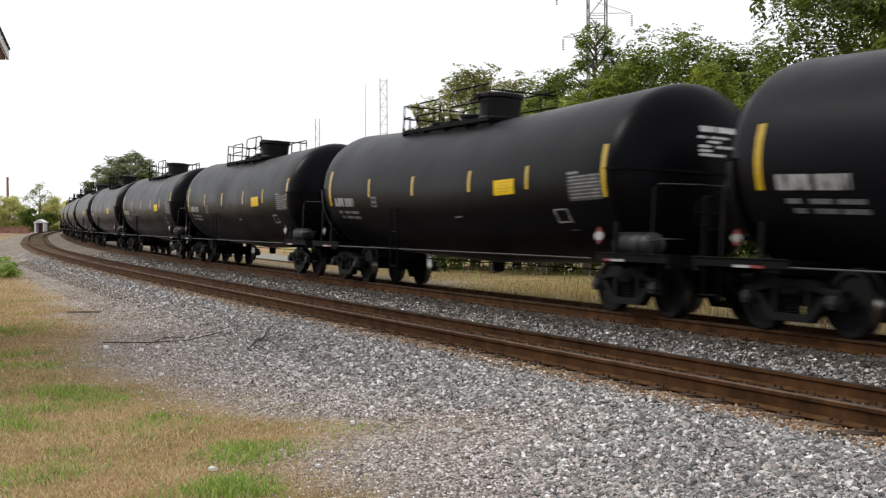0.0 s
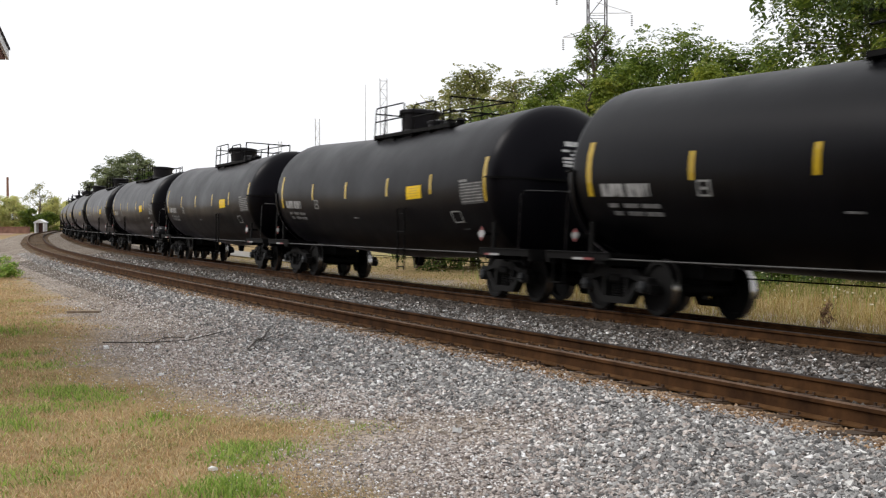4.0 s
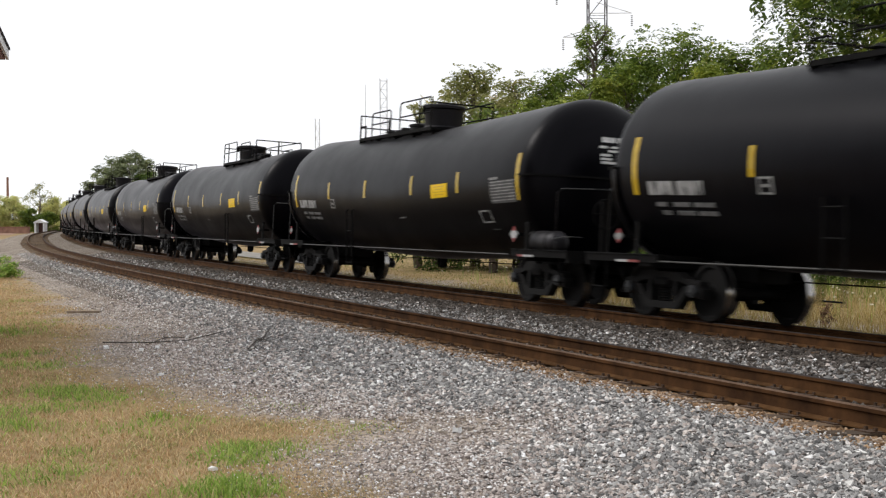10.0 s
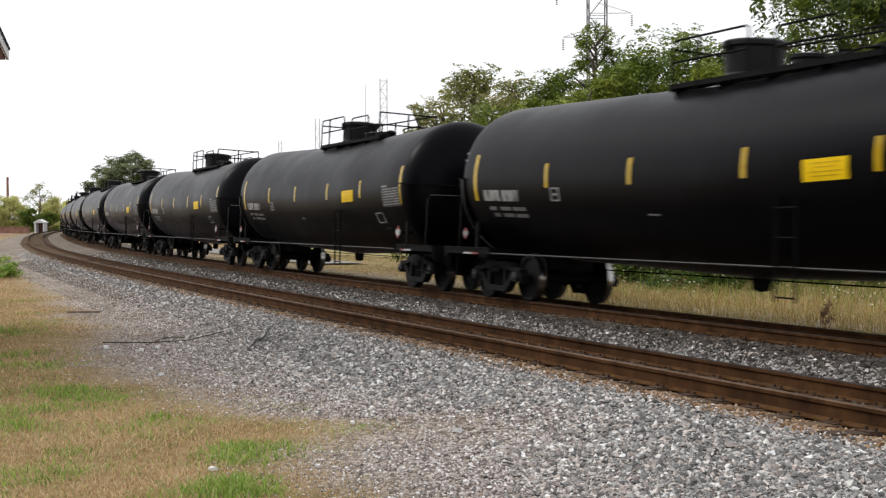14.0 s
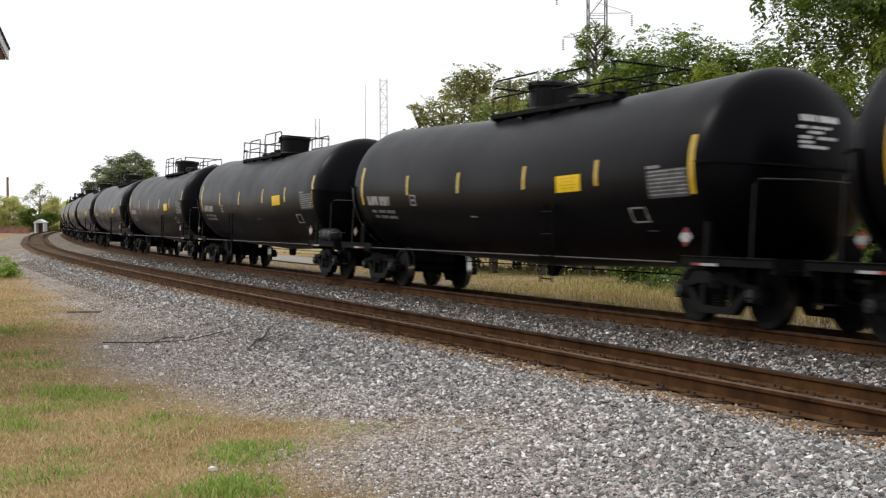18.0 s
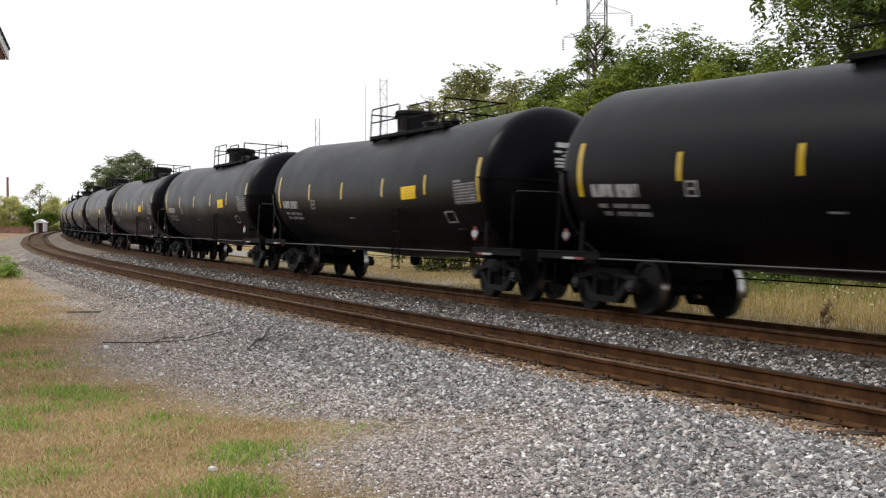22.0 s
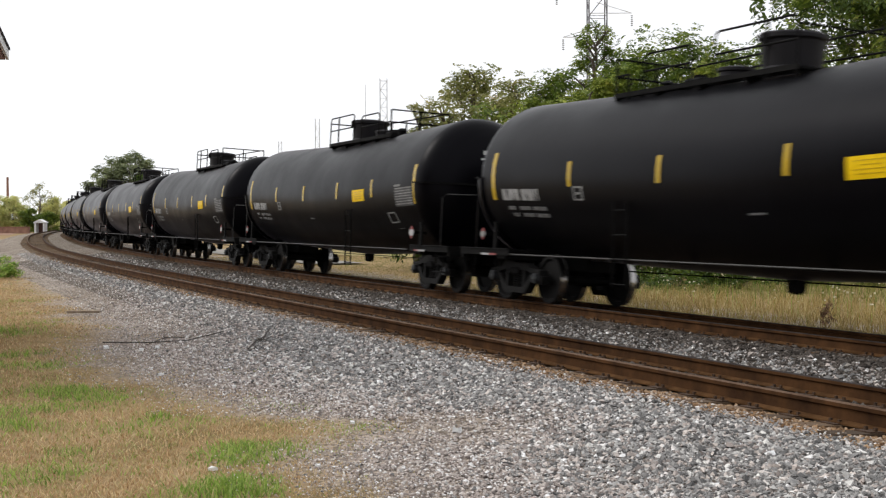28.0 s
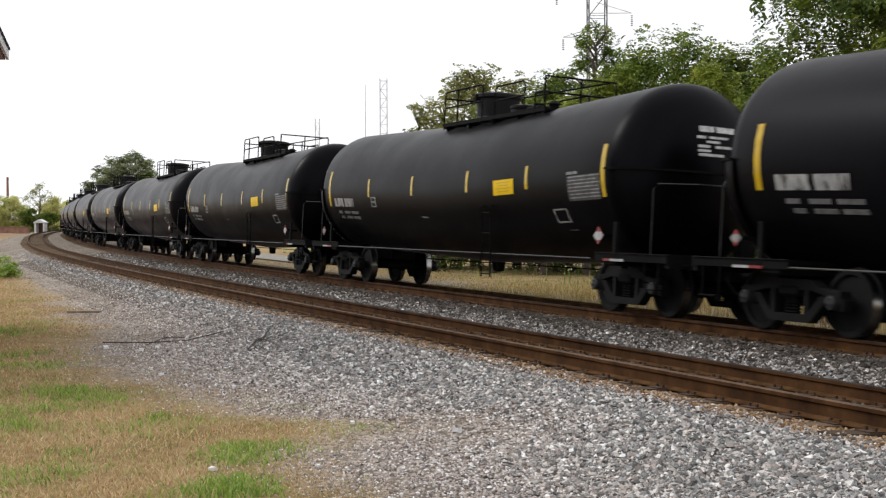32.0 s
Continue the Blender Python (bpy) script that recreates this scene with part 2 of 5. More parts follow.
# Distance haze is mixed into this leaf colour, paler and greyer than near leaves.
LEAF_HAZE = foliage("haze_paled_green_leaf", (0.12, 0.15, 0.085), (0.2, 0.235, 0.12), (0.31, 0.34, 0.16), (0.36, 0.34, 0.16))
# Wide tone span: bough shade and sunlit patches are put into the leaf colour.
LEAF_FRESH = foliage("sunlit_green_leaf", (0.022, 0.042, 0.007), (0.075, 0.125, 0.017), (0.27, 0.34, 0.05), (0.42, 0.38, 0.11))
LEAF_PALE = foliage("pale_autumn_leaf", (0.38, 0.41, 0.14), (0.62, 0.63, 0.25), (0.78, 0.75, 0.38), (0.76, 0.55, 0.32))
MAST = speckled("dull_dark_mast_steel", [(0.3, (0.1, 0.095, 0.1)), (0.7, (0.2, 0.19, 0.2))], 5.0, 0.7, 0.2, 0.1)
GALV = speckled("weathered_galvanised_steel", [(0.3, (0.34, 0.34, 0.34)), (0.7, (0.5, 0.5, 0.5))], 5.0, 0.7, 0.2, 0.1)
FENCE = speckled("pale_yellow_fence_boards", [(0.3, (0.48, 0.42, 0.2)), (0.7, (0.66, 0.6, 0.33))], 2.0, 0.8, 0.0, 0.2)
ROADWAY = speckled("pale_gravel_lane", [(0.3, (0.19, 0.175, 0.15)), (0.7, (0.31, 0.29, 0.26))], 2.5, 0.95, 0.0, 0.3)
BRICK = speckled("dull_red_brick", [(0.3, (0.17, 0.085, 0.06)), (0.7, (0.32, 0.18, 0.13))], 1.2, 0.9, 0.0, 0.3)
LITTER = speckled("rust_red_leaf_litter", [(0.3, (0.22, 0.12, 0.07)), (0.7, (0.36, 0.22, 0.14))], 1.5, 0.95, 0.0, 0.4)
PLASTER = speckled("white_paint", [(0.3, (0.72, 0.72, 0.72)), (0.7, (0.82, 0.82, 0.81))], 3.0, 0.7, 0.0, 0.1)
SOFFIT = speckled("dark_red_brown_boards", [(0.3, (0.1, 0.045, 0.035)), (0.7, (0.17, 0.08, 0.06))], 3.0, 0.8, 0.0, 0.2, stretch=(1, 6, 6))
SHINGLE = speckled("dark_roof_shingle", [(0.3, (0.03, 0.03, 0.032)), (0.7, (0.08, 0.078, 0.08))], 8.0, 0.9, 0.0, 0.5)
WOOD = speckled("grey_weathered_wood", [(0.3, (0.16, 0.12, 0.085)), (0.7, (0.32, 0.25, 0.18))], 6.0, 0.9, 0.0, 0.4)
TWIG = speckled("dark_dead_twig", [(0.3, (0.035, 0.03, 0.026)), (0.7, (0.09, 0.075, 0.06))], 12.0, 0.9, 0.0, 0.3)

# ---- mesh building ----


class Shape:
    """Vertices, faces and material slots of one mesh."""

    def __init__(self):
        self.v, self.f, self.s = [], [], []

    def add(self, verts, faces, slot=0):
        o = len(self.v)
        self.v += [tuple(p) for p in verts]
        self.f += [tuple(i + o for i in f) for f in faces]
        self.s += [slot] * len(faces)
        return self

    def box(self, x0, x1, y0, y1, z0, z1, cut=0.0, slot=0, m=None):
        """A box, its long edges along x cut by the bevel."""
        if cut <= 0:
            p = [(x, y, z) for x in (x0, x1) for y in (y0, y1) for z in (z0, z1)]
            f = [(0, 1, 3, 2), (4, 6, 7, 5), (0, 4, 5, 1), (2, 3, 7, 6), (0, 2, 6, 4), (1, 5, 7, 3)]
        else:
            ring = [(y0 + cut, z0), (y1 - cut, z0), (y1, z0 + cut), (y1, z1 - cut), (y1 - cut, z1), (y0 + cut, z1), (y0, z1 - cut), (y0, z0 + cut)]
            mid = [((y0 + y1) / 2, (z0 + z1) / 2)] * 8
            c = min(cut, (x1 - x0) / 3)
            ins = [(a + (b[0] - a) * cut / max(y1 - y0, 1e-6), q + (b[1] - q) * cut / max(z1 - z0, 1e-6)) for (a, q), b in zip(ring, mid)]
            p = [(x0, *r) for r in ins] + [(x0 + c, *r) for r in ring] + [(x1 - c, *r) for r in ring] + [(x1, *r) for r in ins]
            f = [tuple(range(7, -1, -1)), tuple(range(24, 32))]
            for k in range(3):
                f += [(8 * k + i, 8 * k + (i + 1) % 8, 8 * k + 8 + (i + 1) % 8, 8 * k + 8 + i) for i in range(8)]
        if m is not None:
            p = [m @ Vector(q) for q in p]
        return self.add(p, f, slot)

    def tube(self, a, b, r, n=8, r2=None, slot=0):
        a, b = Vector(a), Vector(b)
        r2 = r if r2 is None else r2
        q = (b - a).to_track_quat("Z", "Y")
        p = []
        for c, rr in ((a, r), (b, r2)):
            p += [c + q @ Vector((rr * math.cos(2 * math.pi * i / n), rr * math.sin(2 * math.pi * i / n), 0)) for i in range(n)]
        f = [(i, (i + 1) % n, n + (i + 1) % n, n + i) for i in range(n)]
        f += [tuple(range(n - 1, -1, -1)), tuple(range(n, 2 * n))]
        return self.add(p, f, slot)

    def pipe(self, pts, r, n=6, slot=0):
        """A bent pipe of one skin."""
        pts = [Vector(p) for p in pts]
        o = []
        for i, p in enumerate(pts):
            d = (pts[min(i + 1, len(pts) - 1)] - pts[max(i - 1, 0)]).normalized()
            side = d.cross(Vector((0.31, 0.52, 0.79))).normalized()
            up = d.cross(side)
            o += [p + (side * math.cos(2 * math.pi * k / n) + up * math.sin(2 * math.pi * k / n)) * r for k in range(n)]
        f = [(n * j + i, n * j + (i + 1) % n, n * j + n + (i + 1) % n, n * j + n + i) for j in range(len(pts) - 1) for i in range(n)]
        f += [tuple(range(n - 1, -1, -1)), tuple(range(len(o) - n, len(o)))]
        return self.add(o, f, slot)

    def turned(self, prof, n=32, axis="x", at=(0, 0, 0), slots=None, a0=0.0, a1=360.0):
        """A profile of (along, radius) turned about an axis through at."""
        full = a1 - a0 >= 359.9
        k = n if full else n + 1
        p = []
        for u, r in prof:
            for i in range(k):
                a = radians(a0 + (a1 - a0) * i / n)
                c, s = r * math.cos(a), r * math.sin(a)
                q = {"x": (u, c, s), "y": (c, u, s), "z": (c, s, u)}[axis]
                p.append((q[0] + at[0], q[1] + at[1], q[2] + at[2]))
        o = len(self.v)
        self.v += p
        for j in range(len(prof) - 1):
            for i in range(n):
                i2 = (i + 1) % k
                self.f.append((o + j * k + i, o + j * k + i2, o + (j + 1) * k + i2, o + (j + 1) * k + i))
                self.s.append(slots[j] if slots else 0)
        return self

    def prism(self, outline, y0, y1, slot=0):
        """An outline in x and z, drawn out along y."""
        n = len(outline)
        p = [(x, y0, z) for x, z in outline] + [(x, y1, z) for x, z in outline]
        f = [(i, (i + 1) % n, n + (i + 1) % n, n + i) for i in range(n)]
        f += [tuple(range(n - 1, -1, -1)), tuple(range(n, 2 * n))]
        return self.add(p, f, slot)

    def mesh(self, name, mats, smooth=False):
        me = bpy.data.meshes.new(name)
        me.from_pydata(self.v, [], self.f)
        for m in mats if isinstance(mats, (list, tuple)) else [mats]:
            me.materials.append(m)
        me.polygons.foreach_set("material_index", self.s)
        bm = bmesh.new()
        bm.from_mesh(me)
        bmesh.ops.recalc_face_normals(bm, faces=bm.faces)
        bm.to_mesh(me)
        bm.free()
        if smooth:
            me.polygons.foreach_set("use_smooth", [True] * len(me.polygons))
            me.set_sharp_from_angle(angle=radians(38))
        me.update()
        return me


def part(name, shape, mats, parent=None, label="", smooth=False, at=None):
    me = shape if isinstance(shape, bpy.types.Mesh) else shape.mesh(name, mats, smooth)
    ob = new(name, me)
    ob.parent = parent
    if at is not None:
        ob.matrix_basis = at
    if label:
        ob["label"] = label
    return ob


def heap(name, verts, faces, mat):
    """A large mesh from arrays of vertices and of equal-sided faces."""
    me = bpy.data.meshes.new(name)
    verts = np.asarray(verts, dtype=np.float32)
    faces = np.asarray(faces, dtype=np.int32)
    k = faces.shape[1]
    me.vertices.add(len(verts))
    me.vertices.foreach_set("co", verts.ravel())
    me.loops.add(faces.size)
    me.loops.foreach_set("vertex_index", faces.ravel())
    me.polygons.add(len(faces))
    me.polygons.foreach_set("loop_start", np.arange(0, faces.size, k, dtype=np.int32))
    me.materials.append(mat)
    me.update(calc_edges=True)
    me.validate()
    me.shade_flat()
    return new(name, me)


# ---- the line of the tracks ----
STEP = 0.5
CHAIN = np.arange(-1150, 900, STEP)
BEND = np.interp(CHAIN, [-1150, -430, -350, -230, -160, -115, -70, 20, 120, 900], [0, 0, 0.001, 0.0003, 0.0007, 0.0001, 0.00145, 0.0006, 0, 0])
ZERO = int(np.argmin(np.abs(CHAIN)))
COURSE = np.cumsum(BEND) * STEP
COURSE = COURSE - COURSE[ZERO] - 1.1535
LINE_X = np.cumsum(np.cos(COURSE)) * STEP
LINE_Y = np.cumsum(np.sin(COURSE)) * STEP
LINE_X = LINE_X - LINE_X[ZERO] + 4.4255
LINE_Y = LINE_Y - LINE_Y[ZERO] + 20.9675
APART = 4.1865
CANT = 0.0905 / 1.505
CANT_COS = math.sqrt(1 - CANT * CANT)


def on_line(s, off=0.0):
    """Place and course at s metres along the far track, off metres beside it."""
    x, y, a = np.interp(s, CHAIN, LINE_X), np.interp(s, CHAIN, LINE_Y), np.interp(s, CHAIN, COURSE)
    return x + math.sin(a) * off, y - math.cos(a) * off, a


def beside(s, off, u, w):
    """A point of a canted track: u metres off its middle, w metres over the rail heads."""
    x, y, a = on_line(s, off + u * CANT_COS - w * CANT)
    return (x, y, u * CANT + w * CANT_COS)


NEAR_LINE = np.stack([LINE_X, LINE_Y], 1)[(CHAIN > -430) & (CHAIN < 70)]
NEAR_COURSE = COURSE[(CHAIN > -430) & (CHAIN < 70)]


def lateral(px, py):
    """How far points lie from the far track's middle, towards the near side."""
    out = np.empty(len(px))
    for i in range(0, len(px), 4000):
        p = np.stack([px[i:i + 4000], py[i:i + 4000]], 1)
        d = ((p[:, None, :] - NEAR_LINE[None, ::2, :]) ** 2).sum(-1)
        j = d.argmin(1) * 2
        a = NEAR_COURSE[j]
        v = p - NEAR_LINE[j]
        out[i:i + 4000] = v[:, 0] * np.sin(a) - v[:, 1] * np.cos(a)
    return out


def turf_edge(y):
    """Where the turf ends against the stones."""
    return np.interp(y, [2, 9, 10, 10.9, 11.4, 12.0, 12.6, 12.9, 13.1, 13.9, 14.9, 16, 19.5, 22.6, 28, 36.8, 50, 90, 140], [-0.3, -0.75, -1.1, -1.25, -0.85, -0.6, -0.9, -1.6, -2.2, -2.55, -3.2, -3.95, -5.3, -6.0, -8.1, -11.2, -16.5, -33, -60])


BED_LINE = [(-5.2, -0.42), (-3.4, -0.34), (-1.9, -0.32), (-1.35, -0.3), (-1.0, -0.278), (1.0, -0.158), (1.35, -0.13), (1.9, -0.2), (2.4, -0.26), (2.83, -0.29), (APART - 1.0, -0.278), (APART + 1.0, -0.158), (APART + 1.3, -0.12), (APART + 1.9, -0.16), (APART + 2.9, -0.27), (APART + 3.6, -0.33), (APART + 4.2, -0.43)]
LAY = np.array(BED_LINE)
GROUND_Z = -0.33


def stone_top(h):
    return np.maximum(np.interp(h, LAY[:, 0], LAY[:, 1]), GROUND_Z)


# ---- ground ----


def ground():
    n = 230
    t = np.linspace(-6.0, 6.0, n)
    gx = 8 * np.sinh(t) - 3
    gy = 8 * np.sinh(t) + 14
    X, Y = np.meshgrid(gx, gy, indexing="ij")
    x, y = X.ravel(), Y.ravel()
    wave = np.array([noise.noise((a * 0.25, b * 0.25, 3.1)) for a, b in zip(x, y)])
    close = np.clip(1 - np.hypot(x, y - 14) / 120, 0, 1)
    z = GROUND_Z - 0.012 + 0.014 * wave * close
    idx = np.arange(n * n).reshape(n, n)
    f = np.stack([idx[:-1, :-1], idx[1:, :-1], idx[1:, 1:], idx[:-1, 1:]], -1).reshape(-1, 4)
    ob = heap("ground", np.stack([x, y, z], 1), f, SOIL)
    ragged = np.array([noise.noise((a * 0.9, b * 0.9, 7.7)) for a, b in zip(x, y)])
    mask = np.clip((turf_edge(y) + 0.9 * ragged - x) / 0.8 + 0.5, 0, 1)
    far_side = lateral(x, y) < -4.5
    mask = np.where(far_side | (np.hypot(x, y) > 160), 1.0, mask)
    at = ob.data.attributes.new("turf", "FLOAT", "POINT")
    at.data.foreach_set("value", mask.astype(np.float32))
    tagged(ob, "dry grassy soil beside a stony railway verge", "ground", kind="structure")


def sweep(name, section, s0, s1, step, off, mats, canted=True, parent=None, slots=None, closed=True, label=""):
    """A cross-section drawn along a track."""
    sh = Shape()
    ss = np.arange(s0, s1 + 1e-6, step)
    k = len(section)
    for s in ss:
        for u, w in section:
            if canted:
                sh.v.append(beside(s, off, u, w))
            else:
                x, y, a = on_line(s, off + u)
                sh.v.append((x, y, w))
    for j in range(len(ss) - 1):
        for i in range(k if closed else k - 1):
            a, b = j * k + i, j * k + (i + 1) % k
            sh.f.append((a, b, b + k, a + k))
            sh.s.append(slots[i] if slots else 0)
    return part(name, sh, mats, parent, label)


RAIL_SECTION = [(-0.075, -0.185), (0.075, -0.185), (0.075, -0.172), (0.016, -0.15), (0.01, -0.055), (0.036, -0.042), (0.036, -0.01), (0.026, 0.0), (-0.026, 0.0), (-0.036, -0.01), (-0.036, -0.042), (-0.01, -0.055), (-0.016, -0.15), (-0.075, -0.172)]
RAIL_SLOTS = [0, 2, 2, 0, 0, 0, 1, 1, 1, 0, 0, 0, 2, 2]


def tracks():
    for s0, s1, mats in ((-430, -46, [BED_FAR, BED_DUSTY, BED_DUSTY]), (-46, 64, [BED, BED_GAPS, BED_DUSTY])):
        bed = sweep("ballast", BED_LINE, s0, s1, 2.0, 0.0, mats, canted=False, closed=False, slots=[0] * 12 + [1] * 2 + [2] * 2)
        tagged(bed, "grey crushed stone ballast bed under two tracks", "ballast", kind="structure")
    tie_shape = Shape().box(-0.115, 0.115, -1.3, 1.3, -0.36, -0.186)
    tie_mesh = tie_shape.mesh("tie", TIE)
    plate_shape = Shape()
    for side in (-0.7525, 0.7525):
        plate_shape.box(-0.09, 0.09, side - 0.19, side + 0.19, -0.186, -0.174)
        for dx in (-0.055, 0.055):
            for dy in (-0.1, 0.1):
                plate_shape.box(dx - 0.013, dx + 0.013, side + dy - 0.013, side + dy + 0.013, -0.174, -0.145)
    plate_mesh = plate_shape.mesh("tie_plate", SPIKE)
    for off, words in ((0.0, "railway track that carries the train"), (APART, "empty railway track with rusty rails")):
        track = new("railway_track")
        tagged(track, words + " on stone ballast", "railway track", "railway tracks", "structure")
        for side in (-0.7525, 0.7525):
            sec = [(u + side, w) for u, w in RAIL_SECTION]
            sweep("rail", sec, -430, 64, 1.0, off, [RAIL, HEAD if off > 0 and side > 0 else HEAD_SHADED, FOOT], parent=track, slots=RAIL_SLOTS, label="rusty steel rail with a worn head")
        rest = Shape()
        s = -200.0
        while s < 40:
            x, y, z = beside(s, off, 0, 0)
            a = on_line(s)[2]
            m = Matrix.Translation((x, y, z)) @ Matrix.Rotation(a, 4, "Z") @ Matrix.Rotation(-math.asin(CANT), 4, "X")
            m = m @ pose(0, random.uniform(-0.05, 0.05), random.uniform(-0.012, 0.004), 0, 0, random.uniform(-1.2, 1.2))
            if -48 < s < 22:
                t = part("tie", tie_mesh, None, track, at=m)
                part("tie_plate", plate_mesh, None, t)
            else:
                rest.add([m @ Vector(p) for p in tie_shape.v], tie_shape.f)
            s += 0.52
        ob = part("tie_row", rest, TIES_FAR, track)
        ob["kind"] = "stuff"


def scatter_stones(name, px, py, pz, size, mat, seed):
    """Angular stones: bent boxes turned at random."""
    rng = np.random.default_rng(seed)
    n = len(px)
    tips = np.array([(1, 0, 0), (-1, 0, 0), (0, 1, 0), (0, -1, 0), (0, 0, 1), (0, 0, -1)], float) * 1.35
    f = np.array([(0, 2, 4), (2, 1, 4), (1, 3, 4), (3, 0, 4), (2, 0, 5), (1, 2, 5), (3, 1, 5), (0, 3, 5)])
    v = (tips[None] + rng.uniform(-0.5, 0.5, (n, 6, 3))) * (size[:, None, None] * rng.uniform(0.6, 1.15, (n, 1, 3)) * np.array([1.25, 0.95, 0.8]))
    a, b = rng.uniform(0, 6.28, n), rng.uniform(-0.7, 0.7, n)
    ca, sa, cb, sb = np.cos(a)[:, None], np.sin(a)[:, None], np.cos(b)[:, None], np.sin(b)[:, None]
    y2 = v[..., 1] * cb - v[..., 2] * sb
    z2 = v[..., 1] * sb + v[..., 2] * cb
    x3 = v[..., 0] * ca - y2 * sa
    y3 = v[..., 0] * sa + y2 * ca
    V = np.stack([x3 + px[:, None], y3 + py[:, None], z2 + pz[:, None]], -1).reshape(-1, 3)
    F = (f[None] + 6 * np.arange(n)[:, None, None]).reshape(-1, 3)
    return heap(name, V, F, mat)


def gravel():
    rng = np.random.default_rng(5)
    for y0, y1, count, r0, r1 in ((7.2, 15.0, 72000, 0.010, 0.022), (15.0, 28.0, 74000, 0.0125, 0.025), (28.0, 75.0, 60000, 0.016, 0.03)):
        y = y0 + (y1 - y0) * rng.random(count * 3) ** (1.0 if y0 < 20 else 1.5)
        x = rng.uniform(-1, 1, count * 3) * (0.345 * y + 0.3)
        h = lateral(x, y)
        inside = x - turf_edge(y)
        gauge = np.abs(h - APART) < 0.66
        far_gauge = h < 0.88
        keep = ~far_gauge & ~(gauge & (rng.random(len(h)) < 0.3)) & (np.abs(np.abs(h - APART) - 0.7525) > 0.08)
        chance = np.clip((inside + 0.2) / (2.5 + 0.03 * y), 0.0, 1)
        chance = np.where(h < APART + 2.2, 1, chance)
        keep &= rng.random(len(h)) < chance + 0.12 * (inside > -0.7)
        x, y, h, ins, ch = [v[keep][:count] for v in (x, y, h, inside, chance)]
        fine = ch < 0.75
        size = rng.uniform(r0, r1, len(x)) * np.clip(0.34 + 0.66 * ch, 0.36, 1.0) * np.where((h > APART + 0.8) & (h < APART + 1.6), 0.75, 1.0) * rng.choice([0.7, 1.0, 1.35], len(x), p=[0.3, 0.55, 0.15])
        z = stone_top(h) + rng.uniform(-0.5, 0.9, len(x)) * size
        dice = rng.random(len(x))
        stained = (h > APART + 0.82) & (h < APART + 1.2 + 0.38 * dice) & (dice < 0.94)
        oily = (h < 1.5 + 0.45 * dice) | ((h < APART - 0.9) & (rng.random(len(x)) < 0.5)) | ((h > APART - 0.95) & (h < APART + 0.8))
        warm = (dice < np.clip(1.62 - 1.4 * ch, 0.16, 0.94)) & ~stained & ~oily
        clean = ~(stained | oily | warm)
        for pick, mat, lab in ((clean, STONE, "loose crushed grey stones beside the track"), (warm, STONE_WARM, "dusty fine stones thinning out towards the grass"), (oily, STONE_DARK, "oily dark stones by the far track and between rails"), (stained, STONE_RUST, "rust stained stones along the near rail")):
            if pick.sum() > 50:
                ob = scatter_stones("gravel", x[pick], y[pick], z[pick], size[pick], mat, 11)
                tagged(ob, lab, "gravel", kind="stuff")


def blades(name, x, y, z, tall, wide, mat, seed, lean=0.5):
    """Grass blades: bent strips of two faces."""
    rng = np.random.default_rng(seed)
    n = len(x)
    a = rng.uniform(0, 6.28, n)
    d = rng.uniform(0.05, 1.0, n) * lean * tall
    dx, dy = np.cos(a) * d, np.sin(a) * d
    b = a + rng.uniform(0.6, 2.5, n)
    wx, wy = np.cos(b) * wide / 2, np.sin(b) * wide / 2
    P = np.stack([np.stack([x - wx, y - wy, z], -1), np.stack([x + wx, y + wy, z], -1),
                  np.stack([x + wx * 0.7 + dx * 0.35, y + wy * 0.7 + dy * 0.35, z + tall * 0.6], -1), np.stack([x - wx * 0.7 + dx * 0.35, y - wy * 0.7 + dy * 0.35, z + tall * 0.6], -1),
                  np.stack([x + dx + wx * 0.1, y + dy + wy * 0.1, z + tall * 0.97], -1), np.stack([x + dx - wx * 0.1, y + dy - wy * 0.1, z + tall * 0.97], -1)], 1)
    f = np.array([(0, 1, 2, 3), (3, 2, 4, 5)])
    F = (f[None] + 6 * np.arange(n)[:, None, None]).reshape(-1, 4)
    return heap(name, P.reshape(-1, 3), F, mat)


